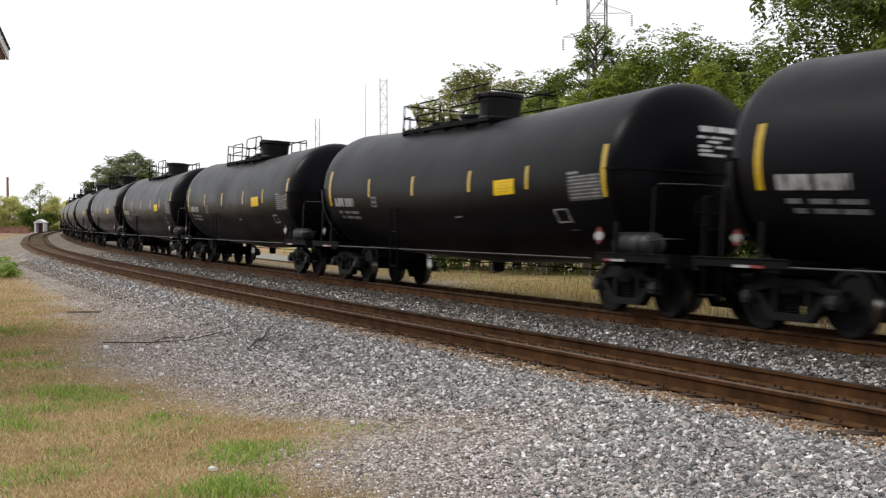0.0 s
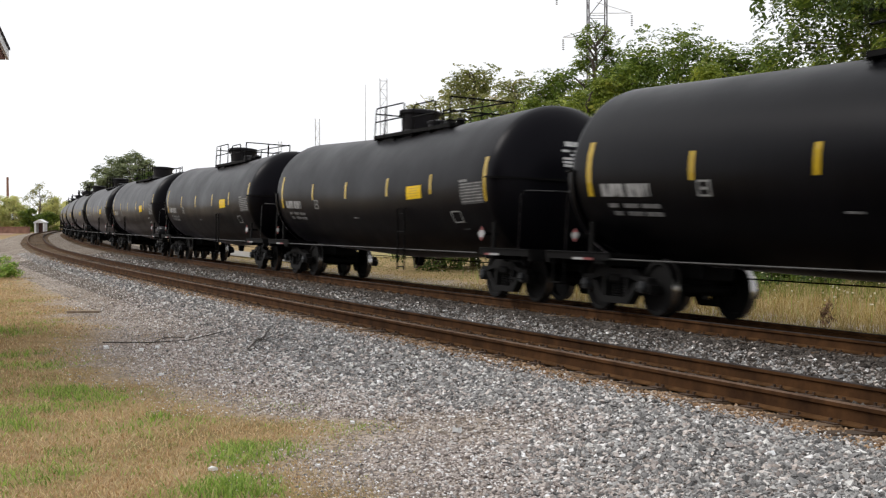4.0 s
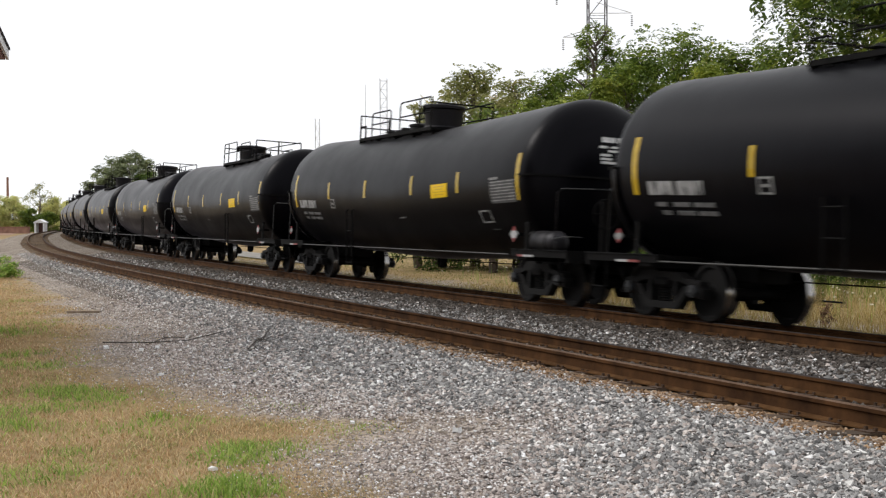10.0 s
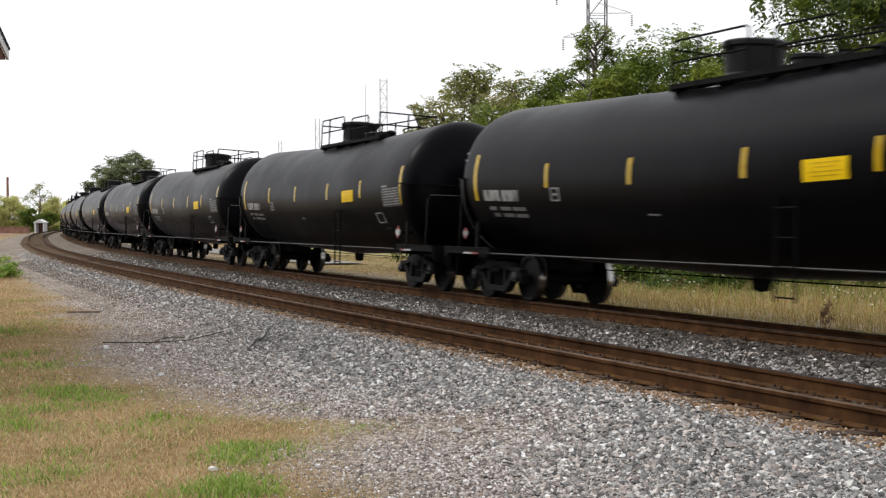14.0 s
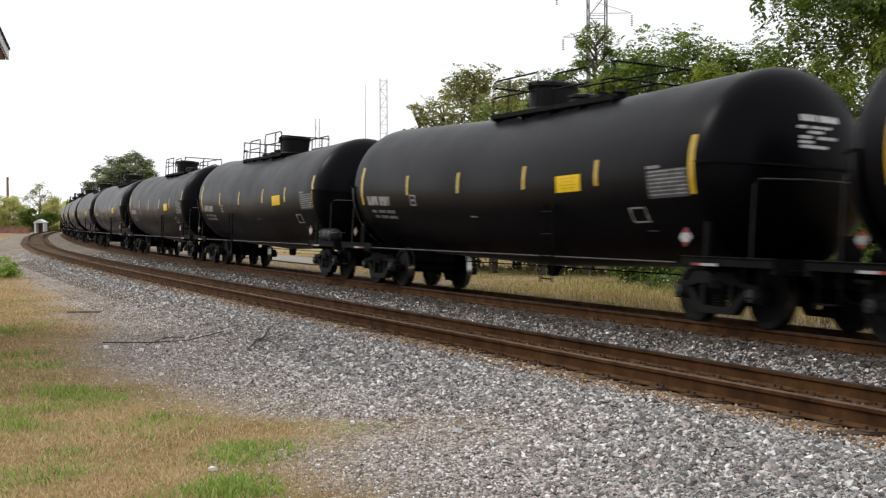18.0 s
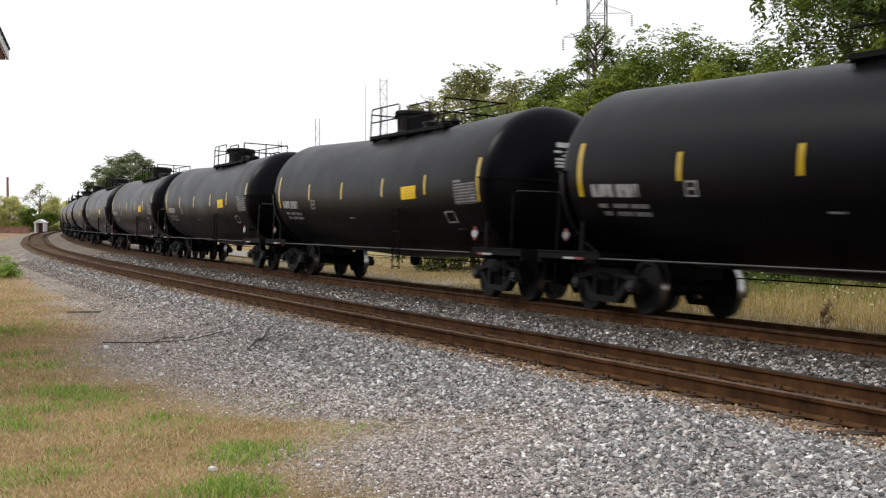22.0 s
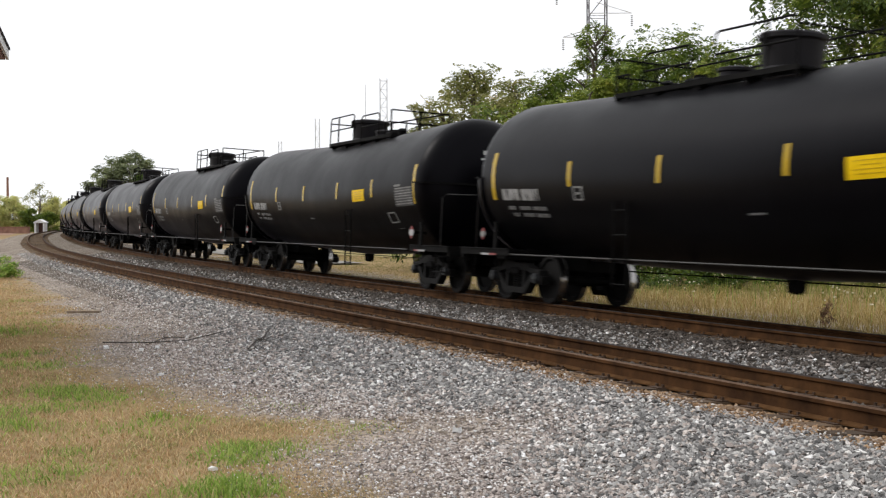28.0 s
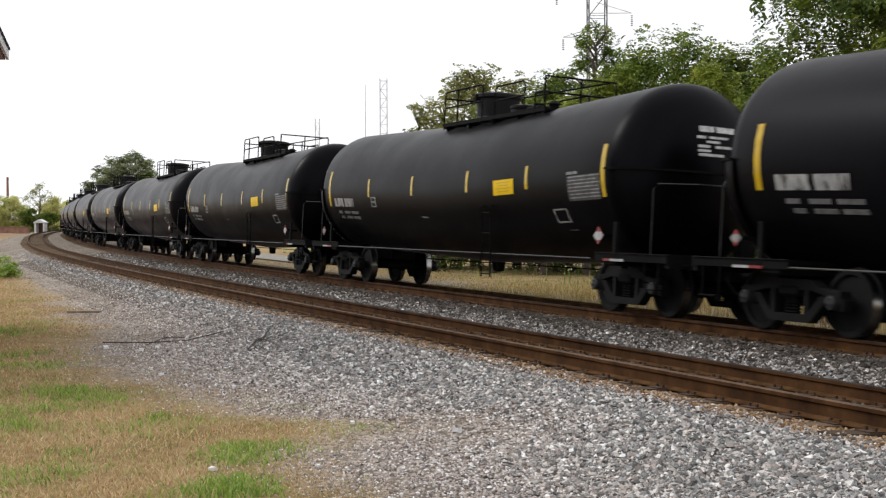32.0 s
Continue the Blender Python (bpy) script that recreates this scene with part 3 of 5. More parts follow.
def verge_grass():
    rng = np.random.default_rng(8)
    n = 300000
    y = 7.5 + 56 * rng.random(n) ** 1.7
    x = -(0.36 * y + 0.8) + rng.random(n) * (0.36 * y + 0.8 + 3.5)
    rag = np.array([noise.fractal((a * 0.8, b * 0.6, 7.7), 1.0, 2.0, 3) for a, b in zip(x, y)])
    inside = turf_edge(y) + (0.35 + 0.03 * y) * rag - x
    keep = rng.random(n) < np.clip(inside / 0.9 + 0.6, 0, 1) ** 1.2 * 0.97 + 0.012
    for cx, cy, rx, ry in ((-2.6, 17.0, 0.35, 0.5), (-2.3, 14.6, 0.5, 0.4), (-3.4, 16.4, 0.4, 0.6), (-4.7, 22.5, 0.5, 1.2), (-0.55, 12.3, 0.45, 0.35), (-1.7, 13.6, 0.6, 0.3)):
        keep |= rng.random(n) < 0.75 * np.exp(-(((x - cx) / rx) ** 2 + ((y - cy) / ry) ** 2))
    keep &= lateral(x, y) > APART + 2.4
    x, y, inside = x[keep], y[keep], inside[keep]
    patch = np.array([noise.fractal((a * 1.0, b * 0.6, 1.3), 0.7, 2.0, 4) for a, b in zip(x, y)])
    spots = np.zeros(len(x))
    for cx, cy, rx, ry, k in ((-1.6, 10.9, 0.36, 0.5, 1.5), (-1.5, 9.4, 0.36, 0.5, 1.6), (-4.3, 14.9, 0.5, 0.55, 0.95), (-3.75, 14.3, 0.3, 0.3, 0.6), (-6.2, 19.2, 0.7, 0.7, 0.7), (-5.6, 17.6, 0.6, 0.5, 0.6), (-4.1, 12.3, 0.35, 0.5, 0.7), (-4.0, 13.4, 0.35, 0.3, 0.4), (-3.2, 10.9, 0.4, 0.4, 0.2), (-2.8, 12.9, 0.14, 0.18, 0.5), (-8.5, 23.0, 1.5, 1.6, 0.5), (-3.4, 9.7, 0.6, 0.5, 0.35)):
        spots += k * np.exp(-(((x - cx) / rx) ** 2 + ((y - cy) / ry) ** 2))
    value = patch * 0.62 - 0.2 * np.clip((y - 16) / 5, 0, 1) + 1.15 * spots + rng.normal(0, 0.26, len(x))
    size = 1 + y / 32
    for name, pick, mat, lab, cat, up in (("dry_grass", value < 0.12, DRY, "short dry tan grass on the verge", "dry grass", 1.0), ("half_dry_grass", (value >= 0.12) & (value < 0.42), OLIVE, "half dry olive grass on the verge", "grass", 1.0), ("green_grass", value >= 0.42, GREEN, "patches of green grass among dry turf", "grass", 1.25)):
        k = pick.sum()
        tall = rng.uniform(0.008, 0.03, k) * up * (1 + 1.6 * spots[pick] * (up > 1)) * size[pick] * np.clip(0.6 + inside[pick] / 2.5, 0.6, 1.2)
        ob = blades(name, x[pick], y[pick], np.full(k, GROUND_Z - 0.01), tall, rng.uniform(0.004, 0.009, k) * size[pick] * 1.15, mat, 21, 1.9)
        tagged(ob, lab, cat, kind="stuff")


def straw_strip():
    """Tall straw grass with pale weeds behind the far track."""
    rng = np.random.default_rng(9)
    n = 120000
    s = rng.uniform(-54, 14, n)
    u = -1.75 - 23 * rng.random(n) ** 1.9
    a = np.interp(s, CHAIN, COURSE)
    x = np.interp(s, CHAIN, LINE_X) + np.sin(a) * u
    y = np.interp(s, CHAIN, LINE_Y) - np.cos(a) * u
    clear = (s < -40) & (u < -5.2) & (u > -7.2)
    x, y, u, s = x[~clear], y[~clear], u[~clear], s[~clear]
    k = len(x)
    tall = rng.uniform(0.07, 0.36, k) * np.clip((-u - 1.0) / 2.4, 0.3, 1.0) * np.clip((s + 22) / 12, 0.2, 1.0)
    patch = np.array([noise.fractal((a * 0.25, b * 0.25, 4.4), 0.8, 2.0, 3) for a, b in zip(x, y)])
    lush = (-u - 7.2) / 2.8 + np.where(s > -8, -0.7, np.where(s > -15, 0.0, 0.5)) + patch * 0.9 + rng.normal(0, 0.25, k) > 0.0
    for name, pick, mat, lab in (("straw_grass", ~lush, STRAW, "tall straw coloured grass behind the track"), ("meadow_grass", lush, MEADOW, "half green meadow grass behind the track")):
        q = pick.sum()
        ob = blades(name, x[pick], y[pick], np.full(q, GROUND_Z - 0.02), tall[pick], rng.uniform(0.008, 0.02, q), mat, 31, 1.3)
        tagged(ob, lab, "tall grass", kind="stuff")
    pick = (rng.random(k) < 0.02) & (s > -22) & (u < -4)
    fx, fy = x[pick], y[pick]
    m = len(fx)
    fz = GROUND_Z + rng.uniform(0.3, 0.75, m)
    ob = scatter_stones("weed_flower", fx, fy, fz, rng.uniform(0.01, 0.024, m), BLOOM, 32)
    tagged(ob, "small pale weed flowers over straw grass", "weed flowers", kind="stuff")
    stalk = blades("weed_stalk", fx, fy, np.full(m, GROUND_Z), fz - GROUND_Z, np.full(m, 0.012), GREEN, 33, 0.1)
    tagged(stalk, "thin green weed stalks in straw grass", "weeds", kind="stuff")


# ---- tank cars ----
TANK_R, TANK_Z, SAG = 1.524, 2.227, 0.0237
LEAD_ROOT, LEAD_TIP, TAIL_ROOT, TAIL_TIP = 6.92, 7.72, -7.7, -8.5


def axis_z(x):
    """Height of the shell's axis, whose two halves fall towards the middle outlet."""
    return TANK_Z + SAG * abs(x)


def skin(x0, x1, a0, a1, lift=0.008, slot=0, sh=None, n=4, r=TANK_R):
    """A thin plate that lies on the near side of the shell; angles in degrees over the middle."""
    sh = sh or Shape()
    p = []
    for rr in (r - 0.004, r + lift):
        for i in range(n + 1):
            a = radians(a0 + (a1 - a0) * i / n)
            for x in (x0, x1):
                p.append((x, -rr * math.cos(a), axis_z(x) + rr * math.sin(a)))
    k = 2 * (n + 1)
    f = []
    for i in range(n):
        f.append((k + 2 * i, k + 2 * i + 1, k + 2 * i + 3, k + 2 * i + 2))
    edge = [0, 1] + [2 * i + 1 for i in range(1, n + 1)] + [2 * i for i in range(n, 0, -1)]
    for a, b in zip(edge, edge[1:] + edge[:1]):
        f.append((a, b, k + b, k + a))
    return sh.add(p, f, slot)


def on_head(y, z, lift=0.006):
    """The x of the leading head's skin at y, z."""
    r = math.hypot(y, z - axis_z(LEAD_TIP)) / TANK_R
    return LEAD_ROOT + (LEAD_TIP - LEAD_ROOT) * math.sqrt(max(0, 1 - r * r)) + lift


def head_bar(sh, y0, y1, z0, z1):
    p = []
    for lift in (-0.02, 0.006):
        for z in (z0, z1):
            for i in range(4):
                y = y0 + (y1 - y0) * i / 3
                p.append((on_head(y, z, lift=lift), y, z))
    f = [(8 + i, 9 + i, 13 + i, 12 + i) for i in range(3)]
    ring = [0, 1, 2, 3, 7, 6, 5, 4]
    f += [(a, b, b + 8, a + 8) for a, b in zip(ring, ring[1:] + ring[:1])]
    sh.add(p, f)


def truck_meshes():
    r = {}
    wheel = Shape()
    prof = [(-0.07, 0.0), (-0.07, 0.11), (-0.035, 0.13), (-0.03, 0.36), (-0.07, 0.385), (-0.07, 0.452), (0.06, 0.46), (0.072, 0.485), (0.085, 0.485), (0.09, 0.46), (0.075, 0.385), (0.03, 0.36), (0.05, 0.12), (0.085, 0.11), (0.085, 0.0)]
    wheel.turned(prof, 20, "y", slots=[0, 0, 0, 0, 0, 1, 0, 0, 0, 0, 0, 0, 0, 0])
    r["wheel"] = wheel.mesh("wheel", [CAST, TREAD], True)
    r["axle"] = Shape().turned([(-1.02, 0), (-1.02, 0.07), (-0.7, 0.085), (0, 0.075), (0.7, 0.085), (1.02, 0.07), (1.02, 0)], 12, "y").mesh("axle", UNDER, True)
    cap = Shape().turned([(-0.13, 0), (-0.13, 0.06), (-0.12, 0.095), (0.05, 0.11), (0.06, 0.12), (0.12, 0.12), (0.12, 0)], 10, "y")
    for k in range(3):
        a = radians(90 + 120 * k)
        cap.tube((0.05 * math.cos(a), -0.15, 0.05 * math.sin(a)), (0.05 * math.cos(a), -0.12, 0.05 * math.sin(a)), 0.014, 6)
    r["bearing_cap"] = cap.mesh("bearing_cap", CAPS, True)
    fr = Shape()
    fr.prism([(-1.06, 0.5), (-0.95, 0.61), (-0.6, 0.64), (-0.42, 0.74), (0.42, 0.74), (0.6, 0.64), (0.95, 0.61), (1.06, 0.5), (1.04, 0.42), (0.98, 0.5), (0.8, 0.52), (0.45, 0.6), (-0.45, 0.6), (-0.8, 0.52), (-0.98, 0.5), (-1.04, 0.42)], -0.09, 0.09)
    fr.prism([(-0.78, 0.52), (-0.42, 0.16), (0.42, 0.16), (0.78, 0.52), (0.62, 0.53), (0.36, 0.27), (-0.36, 0.27), (-0.62, 0.53)], -0.085, 0.085)
    for sx in (-1, 1):
        fr.prism([(sx * 0.3, 0.26), (sx * 0.38, 0.26), (sx * 0.4, 0.62), (sx * 0.3, 0.62)], -0.08, 0.08)
        fr.box(sx * 0.89 - 0.13, sx * 0.89 + 0.13, -0.1, 0.1, 0.5, 0.62, 0.02)
        fr.prism([(sx * 1.02, 0.52), (sx * 1.09, 0.5), (sx * 1.07, 0.35), (sx * 1.01, 0.37)], -0.08, 0.08)
    r["side_frame"] = fr.mesh("side_frame", CAST)
    sp = Shape()
    coil = [(0.27, 0.0), (0.27, 0.055)]
    for k in range(5):
        coil += [(0.29 + 0.042 * k, 0.078), (0.311 + 0.042 * k, 0.055)]
    sp.turned(coil + [(0.49, 0.055), (0.49, 0.0)], 7, "z")
    r["spring"] = sp.mesh("spring", UNDER)
    bo = Shape().box(-0.2, 0.2, -1.12, 1.12, 0.5, 0.66, 0.04).box(-0.17, 0.17, -0.6, 0.6, 0.4, 0.78, 0.05)
    bo.turned([(0.76, 0.0), (0.76, 0.2), (0.82, 0.2), (0.82, 0.0)], 16, "z")
    r["truck"] = bo.mesh("truck", UNDER)
    be = Shape().box(-0.62, -0.52, -0.85, 0.85, 0.36, 0.46, 0.02).box(0.52, 0.62, -0.85, 0.85, 0.36, 0.46, 0.02)
    for sx in (-1, 1):
        for sy in (-0.7525, 0.7525):
            be.box(sx * 0.44 - 0.03, sx * 0.44 + 0.03, sy - 0.05, sy + 0.05, 0.3, 0.58)
    r["brake_beam"] = be.mesh("brake_beam", UNDER)
    return r


def tank_car(mirrored, parts):
    """One tank car on its two trucks. The near side is y < 0, the leading end x > 0; mirrored turns its ladder, walkway and brake gear end for end."""
    car = new("tank_car")
    g = -1 if mirrored else 1
    tank = Shape()
    prof = []
    for k in range(11):
        a = radians(90 * k / 10)
        prof.append((TAIL_ROOT + (TAIL_TIP - TAIL_ROOT) * math.cos(a), max(0.001, TANK_R * math.sin(a))))
    prof += [(x, TANK_R) for x in (-7.0, -6.0, -4.5, -3.0, -1.5, -0.2, 0.2, 1.5, 3.0, 4.5, 6.0)]
    for k in range(10, -1, -1):
        a = radians(90 * k / 10)
        prof.append((LEAD_ROOT + (LEAD_TIP - LEAD_ROOT) * math.cos(a), max(0.001, TANK_R * math.sin(a))))
    tank.turned(prof, 72, "x")
    tank.v = [(x, y, z + axis_z(x)) for x, y, z in tank.v]
    part("tank", tank, TANK, car, "black painted steel tank shell with domed heads", True)
    # half-height head shields
    for e in (-1, 1):
        sh = Shape()
        lip = TANK_R + (0.055 if e > 0 else 0.03)
        root = LEAD_ROOT if e > 0 else -TAIL_ROOT
        deep = 0.85
        pr = [(e * (root + 0.06), TANK_R - 0.01), (e * (root + 0.06), lip), (e * (root + 0.1), lip)]
        for k in range(1, 9):
            a = radians(90 * k / 8)
            pr.append((e * (root + 0.1 + (deep - 0.1) * math.sin(a)), lip * math.cos(a) + 0.002))
        sh.turned(pr, 32, "x", (0, 0, 2.36), a0=180, a1=360)
        shield = part("head_shield", sh, TANK, car, "black half-height steel head shield", True)
        top = [(x * 1.005, r + (0.045 if e > 0 else 0.03)) for x, r in pr[1:]]
        rim = [(x, -r) for x, r in top] + [(x, r) for x, r in reversed(top)]
        k = len(rim)
        za, zb = 2.352, 2.388
        fl = Shape().add([(x, y, za) for x, y in rim] + [(x, y, zb) for x, y in rim], [(i, (i + 1) % k, k + (i + 1) % k, k + i) for i in range(k)] + [tuple(range(k)), tuple(range(2 * k - 1, k - 1, -1))])
        part("flange", fl, UNDER, shield)
    # reflective stripes
    mid = (-1.52, 1.525) if mirrored else (-1.53, 1.43)
    for x, a0, a1, w in ((-7.26, -18, 16.5, 0.13), (-4.3, -8.3, 8.0, 0.1), (mid[0], -6.5, 9.6, 0.1), (mid[1], -6.1, 10, 0.1), (4.07, -8.5, 7.6, 0.1), (6.83, -18.3, 15, 0.13)):
        part("reflective_stripe", skin(x - w / 2, x + w / 2, a0, a1), YELLOW, car, "yellow reflective stripe")
    pan = part("warning_panel", skin(2.69, 3.54, -10.8, 0.1), PANEL, car, "yellow square panel with small marks")
    bars = Shape()
    for k, (b0, b1) in enumerate(((2.82, 3.42), (2.93, 3.32), (2.8, 3.46), (2.86, 3.38))):
        skin(b0, b1, -2.3 - 2.1 * k, -1.75 - 2.1 * k, 0.011, 0, bars, 1)
    part("marking", bars, YELLOW, pan)
    rect = part("data_plate", skin(5.63, 6.72, -19.3, -2.8), DIM, car, "grey hatched data stencil")
    bars = Shape()
    for k, (b0, b1) in enumerate(((5.66, 6.7), (5.64, 6.6), (5.66, 6.7), (5.68, 6.66), (5.66, 6.7), (5.7, 6.7), (5.66, 6.7))):
        skin(b0, b1, -4.1 - 2.25 * k, -3.35 - 2.25 * k, 0.011, 0, bars, 1)
    skin(5.62, 5.98, -1.9, -0.1, 0.011, 0, bars, 1)
    part("marking", bars, STENCIL, rect)
    bars = Shape()
    skin(4.95, 5.42, -24.9, -23.9, 0.008, 0, bars, 1)
    skin(4.97, 5.45, -34.2, -33.2, 0.008, 0, bars, 1)
    skin(4.95, 4.99, -33.2, -24.9, 0.008, 0, bars, 2)
    skin(5.4, 5.44, -33.2, -24.9, 0.008, 0, bars, 2)
    part("stencil_box", bars, STENCIL, car)
    bars = Shape()
    skin(5.2, 5.5, -40.8, -40.0, 0.008, 0, bars, 1)
    part("small_stencil", bars, DIM, car)
    for x0, w in ((-6.9, 0.68), (-6.12, 0.65)):
        part("number_bar", skin(x0, x0 + w, -18.0, -10.0, n=2), NUMBER, car, "worn white number stencil")
    bars = Shape()
    for row, xs in enumerate((((-6.76, 0.28), (-6.3, 0.42), (-5.76, 0.5)), ((-6.66, 0.24), (-6.24, 0.44), (-5.7, 0.46)))):
        for x0, w in xs:
            skin(x0, x0 + w, -25.0 - 5.2 * row, -22.4 - 5.2 * row, 0.008, 0, bars, 1)
    part("capacity_stencil", bars, FAINT, car)
    bars = Shape()
    skin(-4.17, -3.86, -9.3, -8.2, 0.008, 0, bars, 1)
    skin(-4.17, -3.86, -17.4, -16.4, 0.008, 0, bars, 1)
    skin(-4.17, -4.13, -16.4, -9.3, 0.008, 0, bars, 2)
    skin(-3.9, -3.86, -16.4, -9.3, 0.008, 0, bars, 2)
    skin(-4.08, -3.95, -13.6, -12.0, 0.008, 0, bars, 1)
    part("stencil_box", bars, STENCIL, car)
    part("small_stencil", skin(-1.1, -0.77, -25.4, -24.3) if not mirrored else skin(0.62, 0.98, -25.4, -24.3), FAINT, car)
    bars = Shape()
    for z, h, y0, y1 in ((3.05, 0.095, -0.21, 0.07), (3.05, 0.095, 0.12, 0.5), (2.935, 0.045, -0.27, -0.1), (2.94, 0.04, -0.03, 0.35), (2.865, 0.04, -0.09, 0.18), (2.785, 0.045, -0.25, -0.03), (2.785, 0.045, 0.08, 0.44), (2.715, 0.04, -0.25, -0.02), (2.645, 0.045, -0.24, 0.25)):
        head_bar(bars, y0, y1, z, z + h)
    part("head_stencil", bars, HEADMARK, car, "small white stencil on the domed head")
    # placards
    for x in (6.7, -7.72):
        pl = Shape()
        h = 0.15 if x > 0 else 0.12
        for slot, k0, k1 in ((0, -1, -0.5), (1, -0.5, 0.42), (0, 0.42, 1)):
            w0, w1 = h * (1 - abs(k0)), h * (1 - abs(k1))
            o = [(x - w0, 1.27 + h * k0), (x + w0, 1.27 + h * k0)]
            if k0 < 0 < k1:
                o += [(x + h, 1.27)]
            o += [(x + w1, 1.27 + h * k1), (x - w1, 1.27 + h * k1)]
            if k0 < 0 < k1:
                o += [(x - h, 1.27)]
            pl.prism(o, -1.47, -1.455, slot)
        pl.box(x - 0.02, x + 0.02, -1.455, -1.1, 1.24, 1.3, 0, 2)
        part("placard", pl, [RED, WHITE if x > 0 else STENCIL, UNDER], car, "red and white diamond placard")
    # end decks, sills, couplers
    for e in (-1, 1):
        sh = Shape().box(min(e * 6.7, e * 8.75), max(e * 6.7, e * 8.75), -1.4, 1.4, 0.93, 0.99)
        sh.box(min(e * 6.6, e * 8.75), max(e * 6.6, e * 8.75), -1.45, -1.4, 0.86, 0.975)
        sh.box(min(e * 6.6, e * 8.75), max(e * 6.6, e * 8.75), 1.4, 1.45, 0.83, 0.975)
        sh.box(e * 8.72 - 0.05, e * 8.72 + 0.05, -1.42, 1.42, 0.78, 1.0)
        part("end_deck", sh, UNDER, car)
        part("deck_lip", Shape().box(min(e * 6.6, e * 8.75), max(e * 6.6, e * 8.75), -1.475, -1.41, 0.979, 0.994, 0.004), CAST, car)
        sh = Shape().box(min(e * 5.6, e * 8.8), max(e * 5.6, e * 8.8), -0.33, 0.33, 0.62, 1.0, 0.03)
        part("stub_sill", sh, UNDER, car)
        sh = Shape().box(min(e * 8.75, e * 9.02), max(e * 8.75, e * 9.02), -0.1, 0.1, 0.72, 0.92, 0.03)
        sh.box(e * 8.97 - 0.13, e * 8.97 + 0.1, -0.17, 0.17, 0.68, 0.98, 0.04)
        part("coupler", sh, CAST, car)
        # cut lever, air hose and sill step
        xe = e * 8.8
        part("cut_lever", Shape().pipe([(xe, -1.25, 0.72), (xe, -1.2, 0.84), (xe, -0.5, 0.86), (xe + e * 0.08, -0.2, 0.96)], 0.013), UNDER, car)
        part("air_hose", Shape().pipe([(xe - e * 0.1, -0.36, 0.74), (xe + e * 0.05, -0.36, 0.6), (xe + e * 0.16, -0.3, 0.45), (xe + e * 0.26, -0.2, 0.42)], 0.024), UNDER, car)
        xs_ = e * 8.3
        step = Shape().pipe([(xs_ - 0.2, -1.43, 0.88), (xs_ - 0.2, -1.43, 0.44), (xs_ + 0.2, -1.43, 0.44), (xs_ + 0.2, -1.43, 0.88)], 0.016)
        step.box(xs_ - 0.2, xs_ + 0.2, -1.5, -1.36, 0.43, 0.45)
        part("sill_step", step, UNDER, car)
        sh = Shape()
        sh.box(e * 6.99 - 0.2, e * 6.99 + 0.2, -1.42, 1.42, 0.78, 0.95, 0.03)
        part("body_bolster", sh, UNDER, car)
        # side post
        sh = Shape().box(e * 7.2 - 0.045, e * 7.2 + 0.045, -1.46, -1.4, 0.9, 1.5, 0.01).box(e * 7.2 - 0.05, e * 7.2 + 0.05, -1.465, -1.395, 1.46, 1.5, 0.0, 0)
        part("side_post", sh, UNDER, car)
        # end handrail
        x = e * 8.68
        i = e * 0.5
        sh = Shape().pipe([(x - i, -1.38, 0.96), (x - i, -1.38, 2.02), (x - 0.95 * i, -1.3, 2.1), (x, -0.9, 2.1), (x, 0.9, 2.1), (x - 0.95 * i, 1.3, 2.1), (x - i, 1.38, 2.02), (x - i, 1.38, 0.96)], 0.0125)
        part("end_handrail", sh, RAILPAINT, car)
        # safety strip at the deck's edge
        st = Shape()
        for slot, x0, x1 in ((1, 6.88, 7.1), (0, 7.1, 7.5)) if e > 0 else ((0, -7.77, -7.42), (1, -7.42, -7.12)):
            st.box(x0, x1, -1.462, -1.449, 0.855, 0.895, 0, slot)
        part("safety_strip", st, [WHITE, RED], car, "red and white reflective strip")
    sh = Shape().tube((-7.0, -1.42, 0.885), (6.4, -1.42, 0.885), 0.015, 8)
    part("side_pipe", sh, PIPE, car, "thin grey pipe along the side")
    bracket = Shape().box(-0.03, 0.03, -1.42, -0.7, 0.86, 0.9).mesh("pipe_bracket", UNDER)
    for x in (-4.6, -1.6, 1.6, 4.6):
        part("pipe_bracket", bracket, None, car, at=pose(x, 0, 0))
    sh = Shape().tube((-6.2, 0.35, 0.68), (6.2, 0.35, 0.68), 0.013, 6)
    part("brake_pipe", sh, UNDER, car)
    out = Shape().box(-0.17, 0.17, -0.16, 0.16, 0.72, 0.86, 0.04).turned([(0.5, 0.0), (0.5, 0.07), (0.53, 0.08), (0.56, 0.06), (0.73, 0.06)], 14, "z")
    out.prism([(-0.2, 0.85), (-0.11, 0.52), (-0.08, 0.52), (-0.15, 0.85)], -0.08, 0.08)
    out.prism([(0.2, 0.85), (0.11, 0.52), (0.08, 0.52), (0.15, 0.85)], -0.08, 0.08)
    part("bottom_outlet", out, UNDER, car)
    # walkway, railing and fittings on top; u runs from the housing towards the long end
    hx = -0.45 if g > 0 else -0.36
    z0 = 3.70

    def along(u):
        return hx + g * u

    x0, x1 = sorted((along(-1.15), along(3.75)))
    sh = Shape()
